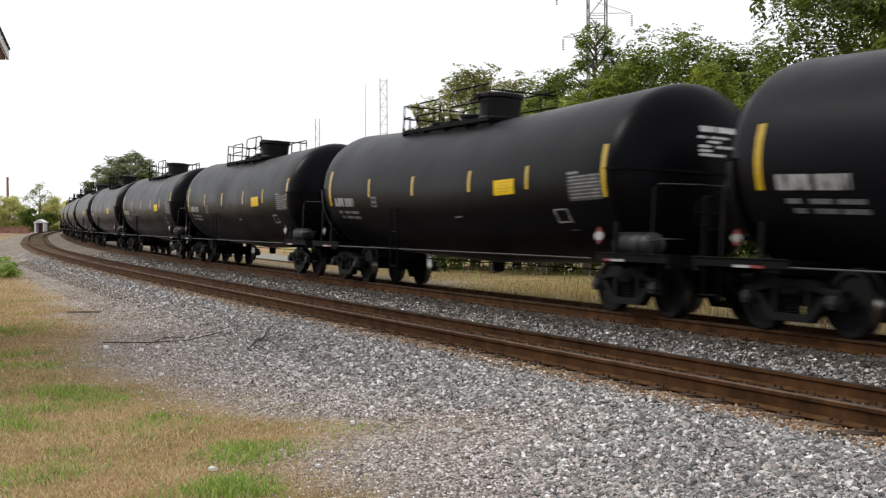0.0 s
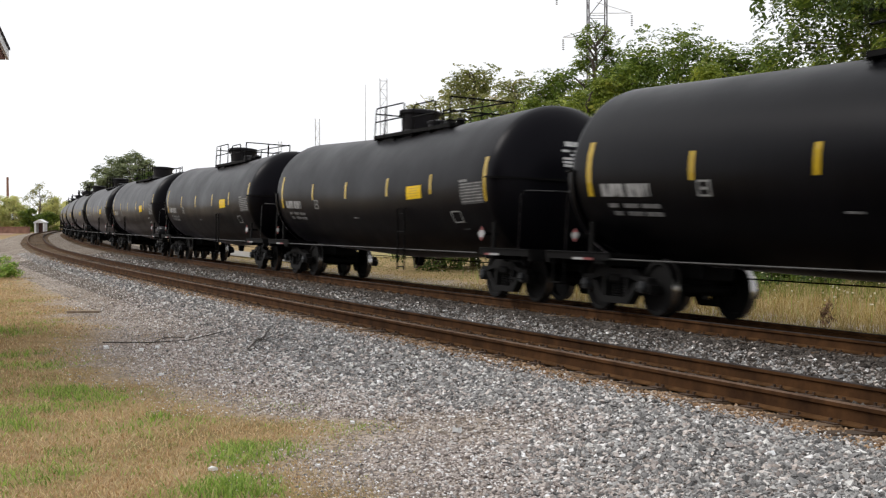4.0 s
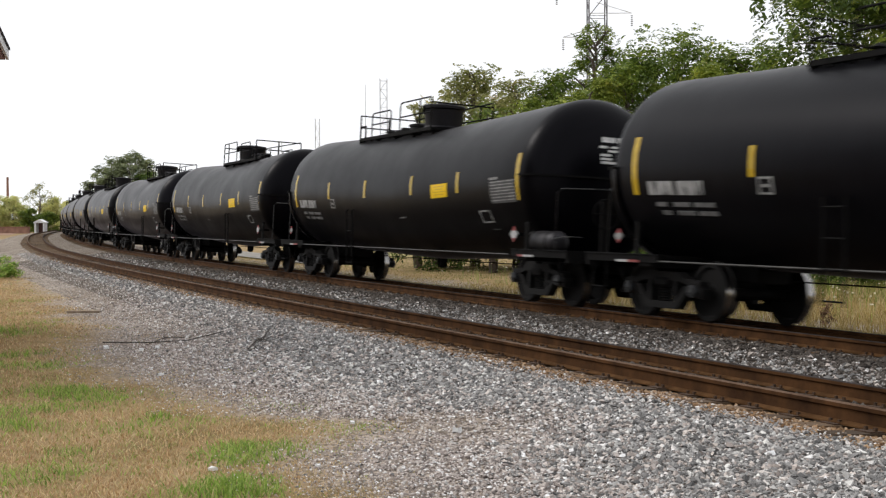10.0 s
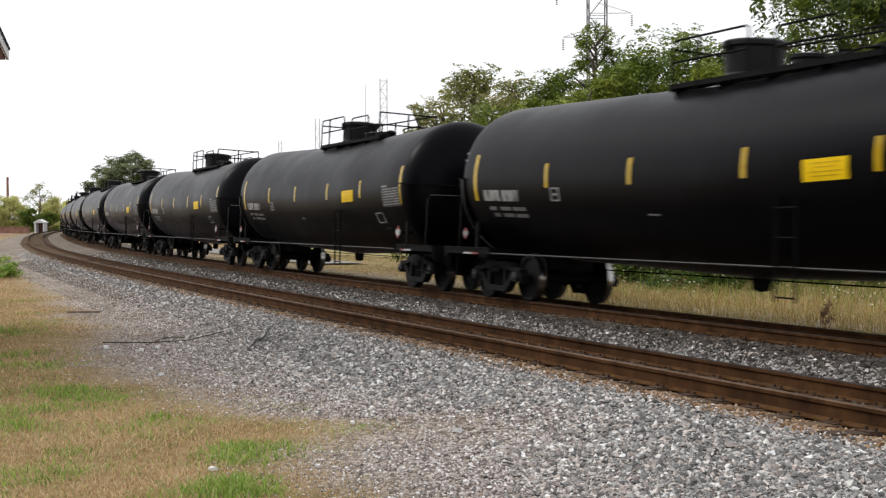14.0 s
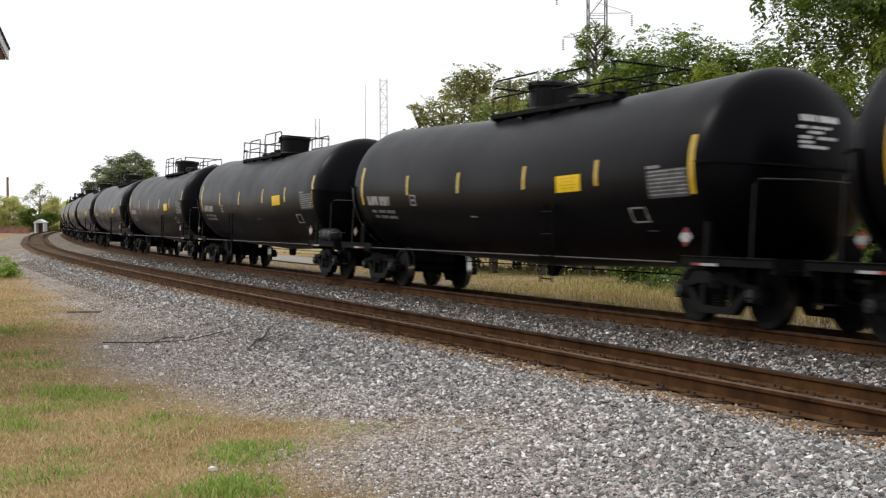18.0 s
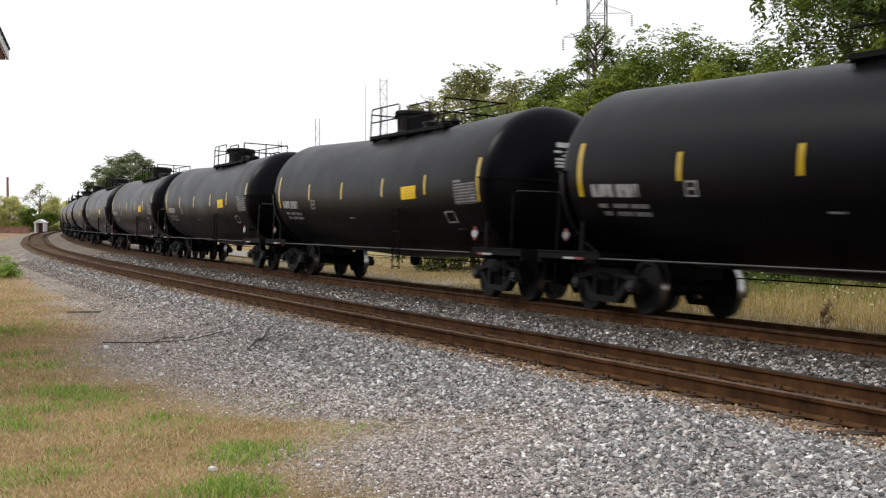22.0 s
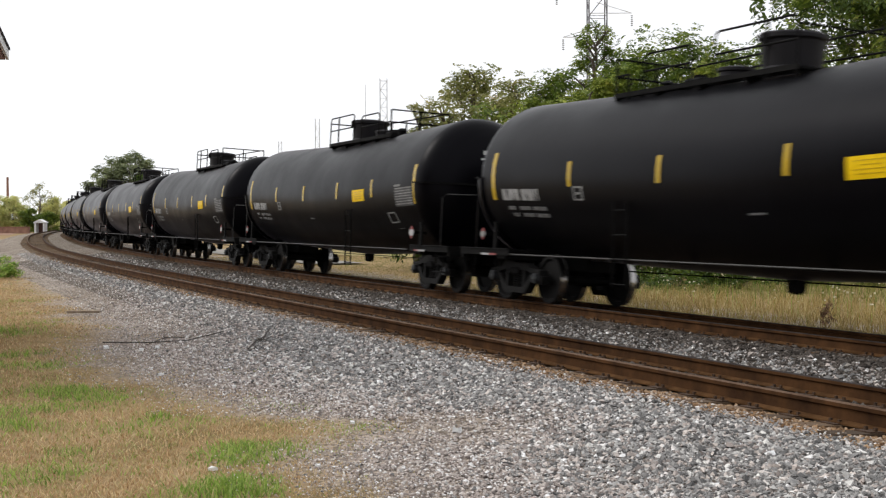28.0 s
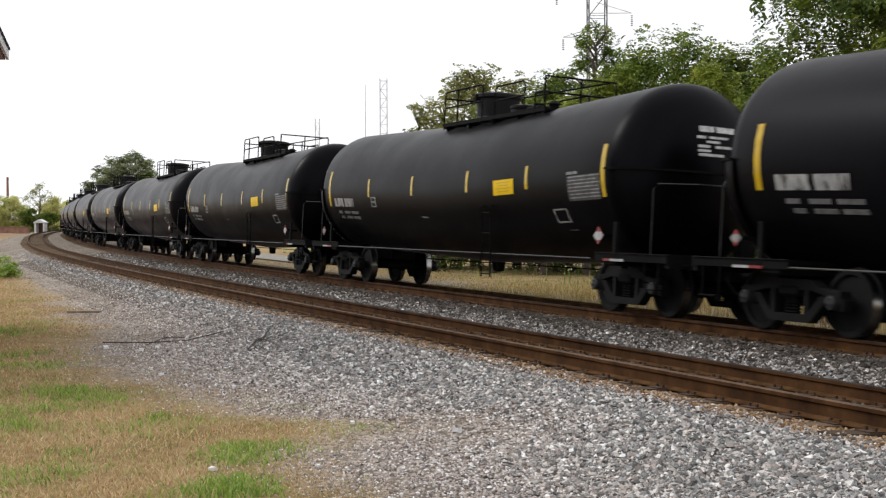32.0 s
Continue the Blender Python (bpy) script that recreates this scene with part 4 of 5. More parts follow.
    for sy in (-1, 1):
        ya, yb = min(sy * 0.5, sy * 0.78), max(sy * 0.5, sy * 0.78)
        for k in range(7):
            yy = ya + (yb - ya) * k / 6
            sh.box(x0, x1, yy - 0.012, yy + 0.012, z0, z0 + 0.035)
        for k in range(9):
            xx = x0 + (x1 - x0) * k / 8
            sh.box(xx - 0.015, xx + 0.015, ya, yb, z0 - 0.012, z0 + 0.03)
        sh.box(x0, x1, sy * 0.79 - 0.012, sy * 0.79 + 0.012, z0 - 0.02, z0 + 0.06)
    for k in range(5):
        xx = x0 + 0.08 + (x1 - x0 - 0.16) * k / 4
        sh.box(xx - 0.03, xx + 0.03, -0.78, 0.78, z0 - 0.06, z0)
        for sy in (-1, 1):
            sh.box(xx - 0.03, xx + 0.03, sy * 0.7 - 0.03, sy * 0.7 + 0.03, 3.45, z0)
    for u in (-0.9, 3.5):
        sh.box(along(u) - 0.25, along(u) + 0.25, -0.5, 0.5, z0, z0 + 0.03)
    part("walkway", sh, UNDER, car, "black steel grating walkway")
    fit = Shape().turned([(3.6, 0.0), (3.6, 0.45), (3.8, 0.45), (3.84, 0.48), (3.88, 0.45), (4.27, 0.485), (4.3, 0.53), (4.36, 0.53), (4.39, 0.5), (4.42, 0.3), (4.43, 0.0)], 24, "z", (hx, 0, 0))
    hs = part("fittings_housing", fit, HOUSE, car, "black round steel fittings housing", True)
    part("latch", Shape().box(hx - 0.04, hx + 0.04, -0.56, -0.5, 4.16, 4.36, 0.01), UNDER, hs)
    fit = Shape().turned([(3.5, 0.0), (3.5, 0.3), (3.95, 0.3), (3.97, 0.33), (4.02, 0.33), (4.05, 0.2), (4.06, 0.0)], 16, "z", (along(1.35), 0, 0))
    part("manway", fit, HOUSE, car, "black round manway cover", True)
    val = Shape().box(along(2.2) - 0.25, along(2.2) + 0.25, -0.3, 0.2, 3.6, 3.94, 0.04).tube((along(2.2), -0.1, 3.94), (along(2.2), -0.1, 4.0), 0.12, 10)
    part("valve_box", val, UNDER, car)
    val = Shape().tube((along(3.0), -0.2, 3.6), (along(3.0), -0.2, 3.92), 0.13, 12, 0.1).tube((along(3.0), -0.2, 3.92), (along(3.0), -0.2, 3.98), 0.16, 12, 0.06)
    part("vent", val, UNDER, car, smooth=True)
    za, ry = z0 + 0.03, 0.79

    def rail(pts):
        part("railing", Shape().pipe([(along(u), y, za + h) for u, y, h in pts], 0.019), UNDER, car)

    def post(u, y, tall):
        part("railing_post", Shape().tube((along(u), y, za - 0.1), (along(u), y, za + tall), 0.021, 6), UNDER, car)

    def hoop(u0, u1, y, tall, low):
        """A railing hoop with rounded upper corners and a middle rail."""
        c = 0.1
        rail([(u0, y, -0.1), (u0, y, tall - c), (u0 + 0.3 * c, y, tall - 0.3 * c), (u0 + c, y, tall), (u1 - c, y, tall), (u1 - 0.3 * c, y, tall - 0.3 * c), (u1, y, tall - c), (u1, y, -0.1)])
        rail([(u0, y, low), (u1, y, low)])

    hoop(1.5, 2.84, -ry, 0.62, 0.33)
    hoop(-1.1, 0.88, -ry, 0.73, 0.38)
    hoop(1.33, 2.65, ry, 0.48, 0.25)
    rail([(-1.12, ry, -0.1), (-1.12, ry, 0.64), (-1.05, ry, 0.71), (3.62, ry, 0.66), (3.7, ry, 0.6), (3.7, ry, -0.1)])
    rail([(3.7, -ry, 0.63), (3.7, ry, 0.63)])
    rail([(3.7, -ry, 0.32), (3.7, ry, 0.32)])
    rail([(-1.12, ry, 0.36), (0.7, ry, 0.36)])
    rail([(-1.12, -ry, 0.6), (-1.12, ry, 0.6)])
    for u, y, tall in ((3.7, -ry, 0.64), (3.7, 0.0, 0.62), (3.3, -ry, 0.33), (0.7, ry, 0.69), (-0.4, ry, 0.7), (-0.4, -ry, 0.72)):
        post(u, y, tall)
    rail([(3.7, -ry, 0.33), (3.3, -ry, 0.33)])
    # side ladder
    lx = 2.35 if g > 0 else -2.63
    sh = Shape()
    curve = [(-1.43, 0.42), (-1.45, 0.9), (-1.47, 1.5), (-1.5, 1.78), (-1.42, 1.84)]
    lad = part("ladder", sh.pipe([(lx - 0.21, y_, z_) for y_, z_ in curve], 0.02), UNDER, car, "black steel side ladder")
    part("stile", Shape().pipe([(lx + 0.21, y_, z_) for y_, z_ in curve], 0.02), UNDER, lad)
    ys, zs = [c[0] for c in curve], [c[1] for c in curve]
    for k in range(4):
        z = 0.48 + 0.4 * k
        y = float(np.interp(z, zs, ys))
        part("rung", Shape().tube((lx - 0.21, y, z), (lx + 0.21, y, z), 0.014, 6), UNDER, lad)
    if mirrored:
        sh = Shape().turned([(6.83, 0.0), (6.83, 0.09), (6.88, 0.165), (6.97, 0.21), (7.86, 0.21), (7.95, 0.165), (8.0, 0.09), (8.0, 0.0)], 20, "x", (0, -1.14, 1.14))
        tankie = part("air_reservoir", sh, RESERVOIR, car, "black air reservoir with domed ends", True)
        for x in (7.1, 7.72):
            part("strap", Shape().turned([(x - 0.025, 0.209), (x - 0.025, 0.216), (x + 0.025, 0.216), (x + 0.025, 0.209)], 20, "x", (0, -1.14, 1.14)), UNDER, tankie)
        sh = Shape().box(8.34, 8.42, -0.58, -0.46, 0.98, 1.95, 0.015)
        stand = part("brake_stand", sh, UNDER, car, "black hand brake stand with a wheel")
        ring = [(0.27 * math.cos(radians(30 * i)), 0.27 * math.sin(radians(30 * i))) for i in range(13)]
        wh = Shape().pipe([(8.47, -0.52 + a, 1.68 + b) for a, b in ring], 0.016)
        for i in range(0, 12, 3):
            wh.tube((8.47, -0.52, 1.68), (8.47, -0.52 + ring[i][0], 1.68 + ring[i][1]), 0.011, 5)
        part("brake_wheel", wh, UNDER, stand)
        part("grab_rail", Shape().pipe([(7.95, -1.3, 1.2), (8.3, -1.3, 1.24), (8.6, -1.3, 1.24), (8.66, -1.1, 1.24)], 0.012), RAILPAINT, car)
    else:
        sh = Shape().box(7.7, 7.95, 0.5, 0.8, 0.99, 1.4, 0.03).tube((8.1, 0.9, 1.1), (8.6, 0.9, 1.1), 0.12, 12)
        part("brake_valve", sh, UNDER, car)
    for x in (-6.99, 6.99):
        tr = part("truck", parts["truck"], None, car, "cast steel truck with two wheelsets", at=pose(x, 0, 0))
        for sy in (-1, 1):
            part("side_frame", parts["side_frame"], None, tr, at=pose(0, sy * 1.0, 0))
            for dx in (-0.068, 0.068):
                part("spring", parts["spring"], None, tr, at=pose(dx, sy * 1.0, 0))
        part("brake_beam", parts["brake_beam"], None, tr)
        for ax in (-0.89, 0.89):
            part("axle", parts["axle"], None, tr, at=pose(ax, 0, 0.457))
            for sy in (-1, 1):
                part("wheel", parts["wheel"], None, tr, at=pose(ax, sy * 0.7525, 0.457, 0, 0, 0 if sy < 0 else 180))
                part("bearing_cap", parts["bearing_cap"], None, tr, at=pose(ax, sy * 1.03, 0.457, 0, 0, 0 if sy < 0 else 180))
    word = "black tank car with an air reservoir on its leading deck" if mirrored else "black tank car with a side ladder and yellow panel"
    tagged(car, word, "tank car", "tank cars of the train")
    return car


CAR_LENGTH = 18.1467
FIRST, LAST = -1, 55
MIRRORED = (0, 1, 2, 3, 7, 9, 11, 12, 15, 22, 30, 31, 32)


def travelled(t):
    """Metres along the line of car 0's middle at t seconds."""
    return -3.1402664e-07 * t ** 5 + 2.8280023e-05 * t ** 4 - 0.0010273676 * t ** 3 - 0.0038957273 * t ** 2 + 21.581058 * t - 4.9764340 - 3.12


def car_pose(s):
    ax, ay, _ = on_line(s + 6.99)
    bx, by, _ = on_line(s - 6.99)
    a = math.atan2(ay - by, ax - bx)
    return Matrix.Translation(((ax + bx) / 2, (ay + by) / 2, 0)) @ Matrix.Rotation(a, 4, "Z") @ Matrix.Rotation(-math.asin(CANT), 4, "X")


TRAIN = []


def train():
    parts = truck_meshes()
    models = {True: tank_car(True, parts), False: tank_car(False, parts)}
    used = set()
    for k in range(FIRST, LAST + 1):
        kind = k in MIRRORED
        m = car_pose(travelled(0) - k * CAR_LENGTH)
        if kind in used:
            ob = copy_thing(models[kind], m)
        else:
            ob = models[kind]
            ob.matrix_basis = m
            used.add(kind)
        TRAIN.append((k, ob))


def motions():
    times = [(0.5 * i, 0.5 * i) for i in range(64)] + [(31.7, 31.7), (31.8, 31.8), (31.9, 31.9), (SECONDS, 31.968)]
    for k, ob in TRAIN:
        walk(ob, [(t, car_pose(travelled(d) - k * CAR_LENGTH)) for t, d in times])


# ---- trees and what stands behind ----


def at_sight(px, py, depth):
    """A place by its direction from the standpoint (thousandths of the picture's own units) and depth."""
    return ((px - 784) / 2312.0 * depth, depth, EYE_HEIGHT + depth * (391.5 - py) / 2312.0)


def leaf_cloud(name, centres, radii, count, leaf, mat, seed, parent, droop=0.3, flat=0.75, each=7, gap=-0.12):
    """Drooping sprays of small leaflets filling lumpy clumps."""
    rng = np.random.default_rng(seed)
    c, r = np.array(centres, float), np.array(radii, float)
    w = r ** 2
    count = count // each
    j = rng.choice(len(c), count, p=w / w.sum())
    d = rng.normal(0, 1, (count, 3))
    d /= np.linalg.norm(d, axis=1)[:, None]
    q = rng.random(count) ** 0.42
    p = c[j] + d * (q * r[j])[:, None] * np.array([1, 1, flat])
    grain = 3.2 / (np.median(r) + 0.5)
    lump = np.array([noise.noise((a * grain, b * grain, e * grain)) for a, b, e in p])
    keep = lump > gap - 0.3 * (q < 0.55)
    p, d = p[keep], d[keep]
    n = len(p)
    a = rng.uniform(0, 6.28, n)
    t = np.stack([np.cos(a), np.sin(a), rng.uniform(-1.1, 0.35, n) * droop * 2], 1) + d * 0.5
    t /= np.linalg.norm(t, axis=1)[:, None]
    up = d * 0.35 + rng.normal(0, 0.25, (n, 3)) + np.array([0, 0, 0.9])
    b = np.cross(t, up)
    b /= np.linalg.norm(b, axis=1)[:, None] + 1e-9
    nrm = np.cross(b, t)
    size = leaf * rng.uniform(0.7, 1.35, n)
    quads = []
    for k in range(each):
        side = 0.0 if k == each - 1 else (1.0 if k % 2 else -1.0)
        along = (k // 2 - each / 4) * 0.62
        L = (size * rng.uniform(0.75, 1.2, n))[:, None]
        mid = p + t * (along * size)[:, None] + b * (0.55 * side * size)[:, None] - nrm * (0.07 * (k // 2) ** 2 * size)[:, None]
        way = t * (0.55 if side else 1.0) + b * side + rng.normal(0, 0.22, (n, 3))
        way /= np.linalg.norm(way, axis=1)[:, None]
        face = nrm + rng.normal(0, 0.28, (n, 3))
        wide = np.cross(way, face)
        wide /= np.linalg.norm(wide, axis=1)[:, None] + 1e-9
        quads.append(np.stack([mid - way * L * 0.5, mid + wide * L * 0.26 + nrm * L * 0.06, mid + way * L * 0.5 - nrm * L * 0.1, mid - wide * L * 0.26 + nrm * L * 0.06], 1))
    V = np.concatenate(quads).reshape(-1, 3)
    F = np.arange(len(V)).reshape(-1, 4)
    ob = heap(name, V, F, mat)
    ob.parent = parent
    return ob


def limb(sh, a, b, r0, r1, bend, n=7, segs=4):
    """A tapered, bent limb."""
    a, b = Vector(a), Vector(b)
    pts = []
    for i in range(segs + 1):
        f = i / segs
        pts.append(a.lerp(b, f) + Vector(bend) * math.sin(math.pi * f))
    for i in range(segs):
        f0, f1 = i / segs, (i + 1) / segs
        sh.tube(pts[i], pts[i + 1], r0 + (r1 - r0) * f0, n, r0 + (r1 - r0) * f1)


def tree(x, y, height, wide, base, mat, seed, leaves, leaf, words, clumps=16, sparse=1.0, name="tree", low=0.35, squash=1.0, gap=-0.12):
    """A tree: forked trunk with limbs, and a crown of leaf clumps round the limb ends."""
    rng = random.Random(seed)
    ob = new(name)
    ob.location = (x, y, base)
    wood = Shape()
    fork = height * low
    limb(wood, (0, 0, -0.3), (rng.uniform(-0.2, 0.2), rng.uniform(-0.2, 0.2), fork), 0.028 * height, 0.019 * height, (rng.uniform(-0.15, 0.15), 0, 0), 9)
    limb(wood, (0, 0, fork * 0.95), (rng.uniform(-0.5, 0.5), 0, height * 0.82), 0.018 * height, 0.006 * height, (0.2, 0.1, 0))
    centres, radii = [], []
    n_all = clumps * 2
    for k in range(n_all):
        a = rng.uniform(0, 6.28)
        f = (k + 0.5) / n_all
        z = height * (low * 0.75 + (0.95 - low * 0.75) * f)
        dome = math.sqrt(max(0.06, 1 - (abs(f - 0.4) / 0.64) ** 2))
        rad = wide * 0.5 * dome * math.sqrt(rng.uniform(0.05, 1.0))
        c = (math.cos(a) * rad, math.sin(a) * rad, z)
        cr = wide * rng.uniform(0.1, 0.19) * (0.75 + 0.35 * dome)
        centres.append(c)
        radii.append(cr)
        if k % 2 == 0:
            limb(wood, (0, 0, max(fork * 0.7, z - rad * 0.9)), c, 0.006 * height, 0.0012 * height, (rng.uniform(-0.3, 0.3), rng.uniform(-0.3, 0.3), 0.25), 5, 3)
    part("trunk", wood, BARK, ob)
    leaf_cloud("crown", centres, radii, int(leaves * sparse), leaf, mat, seed, ob, flat=0.8 * squash, gap=gap)
    tagged(ob, words, "tree" if name == "tree" else "bush")
    return ob


def sight_tree(px, top, depth, wide_px, mat, seed, words, leaves=7000, leaf=0.2, base=None, low=0.35, clumps=16, name="tree", sparse=1.0, gap=-0.02):
    """A tree whose crown's top and width are given as seen from the standpoint."""
    x, y, z = at_sight(px, top, depth)
    b = GROUND_Z if base is None else base
    near = depth < 100
    leaf *= 1.6 if near else 1.2
    return tree(x, y, z - b, wide_px * (1.5 if near else 1.2) / 2312.0 * depth, b, mat, seed, int(leaves * (0.7 if near else 1.0)), leaf, words, clumps, sparse, name, low, gap=gap if near else -0.12)


def lattice_mast(px, depth, top, wide, words, arms=(), steel=None):
    """A slender square lattice mast."""
    x, y, z = at_sight(px, top, depth)
    ob = new("lattice_mast")
    ob.location = (x, y, GROUND_Z)
    h = z - GROUND_Z
    w = wide / 2
    for sx in (-1, 1):
        for sy in (-1, 1):
            part("leg", Shape().box(sx * w - 0.028, sx * w + 0.028, sy * w - 0.028, sy * w + 0.028, -0.3, h), steel or GALV, ob)
    br = Shape()
    k, step = 0, wide * 1.25
    while (k + 1) * step < h:
        z0, z1 = k * step, (k + 1) * step
        e = 1 if k % 2 else -1
        for sy in (-w, w):
            br.tube((-w * e, sy, z0), (w * e, sy, z1), 0.016, 4)
            br.tube((sy, -w * e, z0), (sy, w * e, z1), 0.016, 4)
            br.tube((-w, sy, z1), (w, sy, z1), 0.014, 4)
        k += 1
    part("bracing", br, steel or GALV, ob)
    for za, x0, x1, drop in arms:
        sh = Shape().tube((x0, 0, za), (0, 0, za + drop), 0.02, 5).tube((x0, 0, za), (x1, 0, za), 0.022, 5)
        part("arm", sh, PLASTER, ob)
        ins = Shape()
        for j in range(6):
            ins.turned([(za - 0.1 - 0.09 * j, 0.02), (za - 0.13 - 0.09 * j, 0.07), (za - 0.16 - 0.09 * j, 0.02)], 8, "z", (x0, 0, 0))
        part("insulator", ins, GALV, ob)
    tagged(ob, words, "lattice mast", "lattice masts along the line")
    return ob


def depot():
    """The gabled building whose eave reaches into view."""
    ob = new("depot_building")
    ob.location = (-8.27, 25.0, 0)
    span, run, rise = 9.0, 9.5, 2.7
    eave = 4.87
    wall = Shape()
    wall.box(-run, -0.45, -span + 0.5, -span + 0.75, GROUND_Z - 0.2, eave - 0.16).box(-run, -0.45, -0.75, -0.5, GROUND_Z - 0.2, eave - 0.16)
    wall.box(-run, -run + 0.25, -span + 0.75, -0.75, GROUND_Z - 0.2, eave - 0.16).box(-0.7, -0.45, -span + 0.75, -0.75, GROUND_Z - 0.2, eave - 0.16)
    part("wall", wall, BRICK, ob)
    gab = Shape()
    gab.add([(-0.55, -span + 0.5, eave - 0.35), (-0.55, -0.5, eave - 0.35), (-0.55, -span / 2, eave + rise - 0.75), (-0.45, -span + 0.5, eave - 0.35), (-0.45, -0.5, eave - 0.35), (-0.45, -span / 2, eave + rise - 0.75)], [(0, 1, 2), (3, 5, 4), (0, 3, 4, 1), (1, 4, 5, 2), (2, 5, 3, 0)])
    part("gable", gab, SOFFIT, ob)
    for e in (0, 1):
        y0, y1 = (0.0, -span / 2) if e else (-span, -span / 2)
        slab = Shape().add([(0.03, y0, eave + 0.02), (0.03, y1, eave + rise + 0.02), (0.03, y1, eave + rise + 0.06), (0.03, y0, eave + 0.06), (-run - 0.3, y0, eave + 0.02), (-run - 0.3, y1, eave + rise + 0.02), (-run - 0.3, y1, eave + rise + 0.06), (-run - 0.3, y0, eave + 0.06)], [(0, 1, 2, 3), (7, 6, 5, 4), (3, 2, 6, 7), (0, 4, 5, 1), (0, 3, 7, 4), (1, 5, 6, 2)])
        part("roof_slope", slab, SHINGLE, ob)
        board = Shape().add([(0, y0, eave - 0.16), (0, y1, eave + rise - 0.16), (0, y1, eave + rise + 0.015), (0, y0, eave + 0.015), (-0.05, y0, eave - 0.16), (-0.05, y1, eave + rise - 0.16), (-0.05, y1, eave + rise + 0.015), (-0.05, y0, eave + 0.015)], [(0, 1, 2, 3), (7, 6, 5, 4), (3, 2, 6, 7), (0, 4, 5, 1), (0, 3, 7, 4), (1, 5, 6, 2)])
        part("rake_board", board, PLASTER, ob)
        ya, yb = (-0.5, -0.02) if e else (-span + 0.02, -span + 0.5)
        part("eave_box", Shape().box(-run, -0.06, ya, yb, eave - 0.16, eave + 0.01), SOFFIT, ob)
    tagged(ob, "gabled depot building with white rake boards and dark eaves", "building")


def far_things():
    # chimney stack
    x, y, z = at_sight(14.5, 311, 480)
    ob = new("chimney_stack")
    ob.location = (x, y, GROUND_Z)
    h = z - GROUND_Z
    part("shaft", Shape().turned([(-0.5, 0.0), (-0.5, 0.62), (h * 0.94, 0.4), (h, 0.42), (h, 0.0)], 16, "z"), BRICK, ob, smooth=True)
    part("cap", Shape().turned([(h * 0.955, 0.41), (h * 0.955, 0.48), (h * 0.975, 0.48), (h * 0.975, 0.41)], 16, "z"), BRICK, ob)
    tagged(ob, "tall slender red brick chimney stack far off", "chimney")
    # white shelter
    x, y, z = at_sight(72.5, 406, 248)
    ob = new("shelter")
    ob.location = (x, y, GROUND_Z)
    for sx in (-0.92, 0.68):
        part("side_wall", Shape().box(sx, sx + 0.24, -1, 1, 0, 2.0), PLASTER, ob)
    part("back_wall", Shape().box(-0.68, 0.68, 0.9, 1.0, 0, 2.0), SOFFIT, ob)
    part("roof", Shape().prism([(-1.15, 1.95), (0, 2.55), (1.15, 1.95), (1.05, 1.85), (0, 2.3), (-1.05, 1.85)], -1.15, 1.15), PLASTER, ob, "white gabled roof")
    part("gable", Shape().add([(-1.0, -1.02, 1.85), (1.0, -1.02, 1.85), (0, -1.02, 2.35), (-1.0, -0.95, 1.85), (1.0, -0.95, 1.85), (0, -0.95, 2.35)], [(0, 1, 2), (3, 5, 4), (0, 3, 4, 1), (1, 4, 5, 2), (2, 5, 3, 0)]), PLASTER, ob)
    tagged(ob, "small white gabled shelter with an open dark front", "shelter")
    # low brick wall and leaf litter by the bend
    x0, y0, _ = at_sight(-60, 400, 236)
    x1, y1, _ = at_sight(52, 400, 232)
    ang = math.atan2(y1 - y0, x1 - x0)
    L = math.hypot(x1 - x0, y1 - y0)
    ob = part("low_wall", Shape().box(0, L, -0.2, 0.2, 0, 1.15).box(-0.05, L + 0.05, -0.26, 0.26, 1.15, 1.27), BRICK, None, at=Matrix.Translation((x0, y0, GROUND_Z - 0.05)) @ Matrix.Rotation(ang, 4, "Z"))
    tagged(ob, "low dull red brick wall beside the bend", "wall")
    sh = Shape()
    n = 26
    for i in range(n):
        f = i / (n - 1)
        for depth, reach in ((186 + 14 * math.sin(9 * f), 84), (390, 130)):
            sh.v.append((*at_sight(-70 + reach * f, 400, depth)[:2], GROUND_Z + 0.04))
    for i in range(n - 1):
        sh.f.append((2 * i, 2 * i + 2, 2 * i + 3, 2 * i + 1))
        sh.s.append(0)
    ob = part("leaf_litter", sh, LITTER)
    tagged(ob, "reddish brown leaf litter beside the bend", "ground", kind="structure")
    # lane and board fence behind the far track
    lane = sweep("lane", [(-7.6, GROUND_Z + 0.05), (-7.2, GROUND_Z + 0.07), (-5.4, GROUND_Z + 0.07), (-5.0, GROUND_Z + 0.05)], -150, -38, 2.0, 0.0, ROADWAY, canted=False, closed=False)
    tagged(lane, "pale gravel lane along the track", "lane", kind="structure")
    fence = new("board_fence")
    a, b = Vector((*at_sight(500, 440, 82)[:2], GROUND_Z)), Vector((*at_sight(735, 440, 66)[:2], GROUND_Z))
    d = b - a
    fence.matrix_basis = Matrix.Translation(a) @ Matrix.Rotation(math.atan2(d.y, d.x), 4, "Z")
    L = d.length
    board = Shape().box(-0.068, 0.068, -0.012, 0.012, 0.05, 1.75).mesh("board", FENCE)
    for k in range(int(L / 0.15)):
        part("board", board, None, fence, at=pose(0.08 + 0.15 * k, 0, random.uniform(-0.02, 0.02)))
    post = Shape().box(-0.06, 0.06, 0.06, 0.18, -0.3, 1.85).mesh("post", WOOD)
    for k in range(int(L / 2.4) + 1):
        part("post", post, None, fence, at=pose(0.02 + 2.4 * k, 0, 0))
    for z in (0.4, 1.35):
        part("fence_rail", Shape().box(0, L, 0.013, 0.06, z, z + 0.09), WOOD, fence)
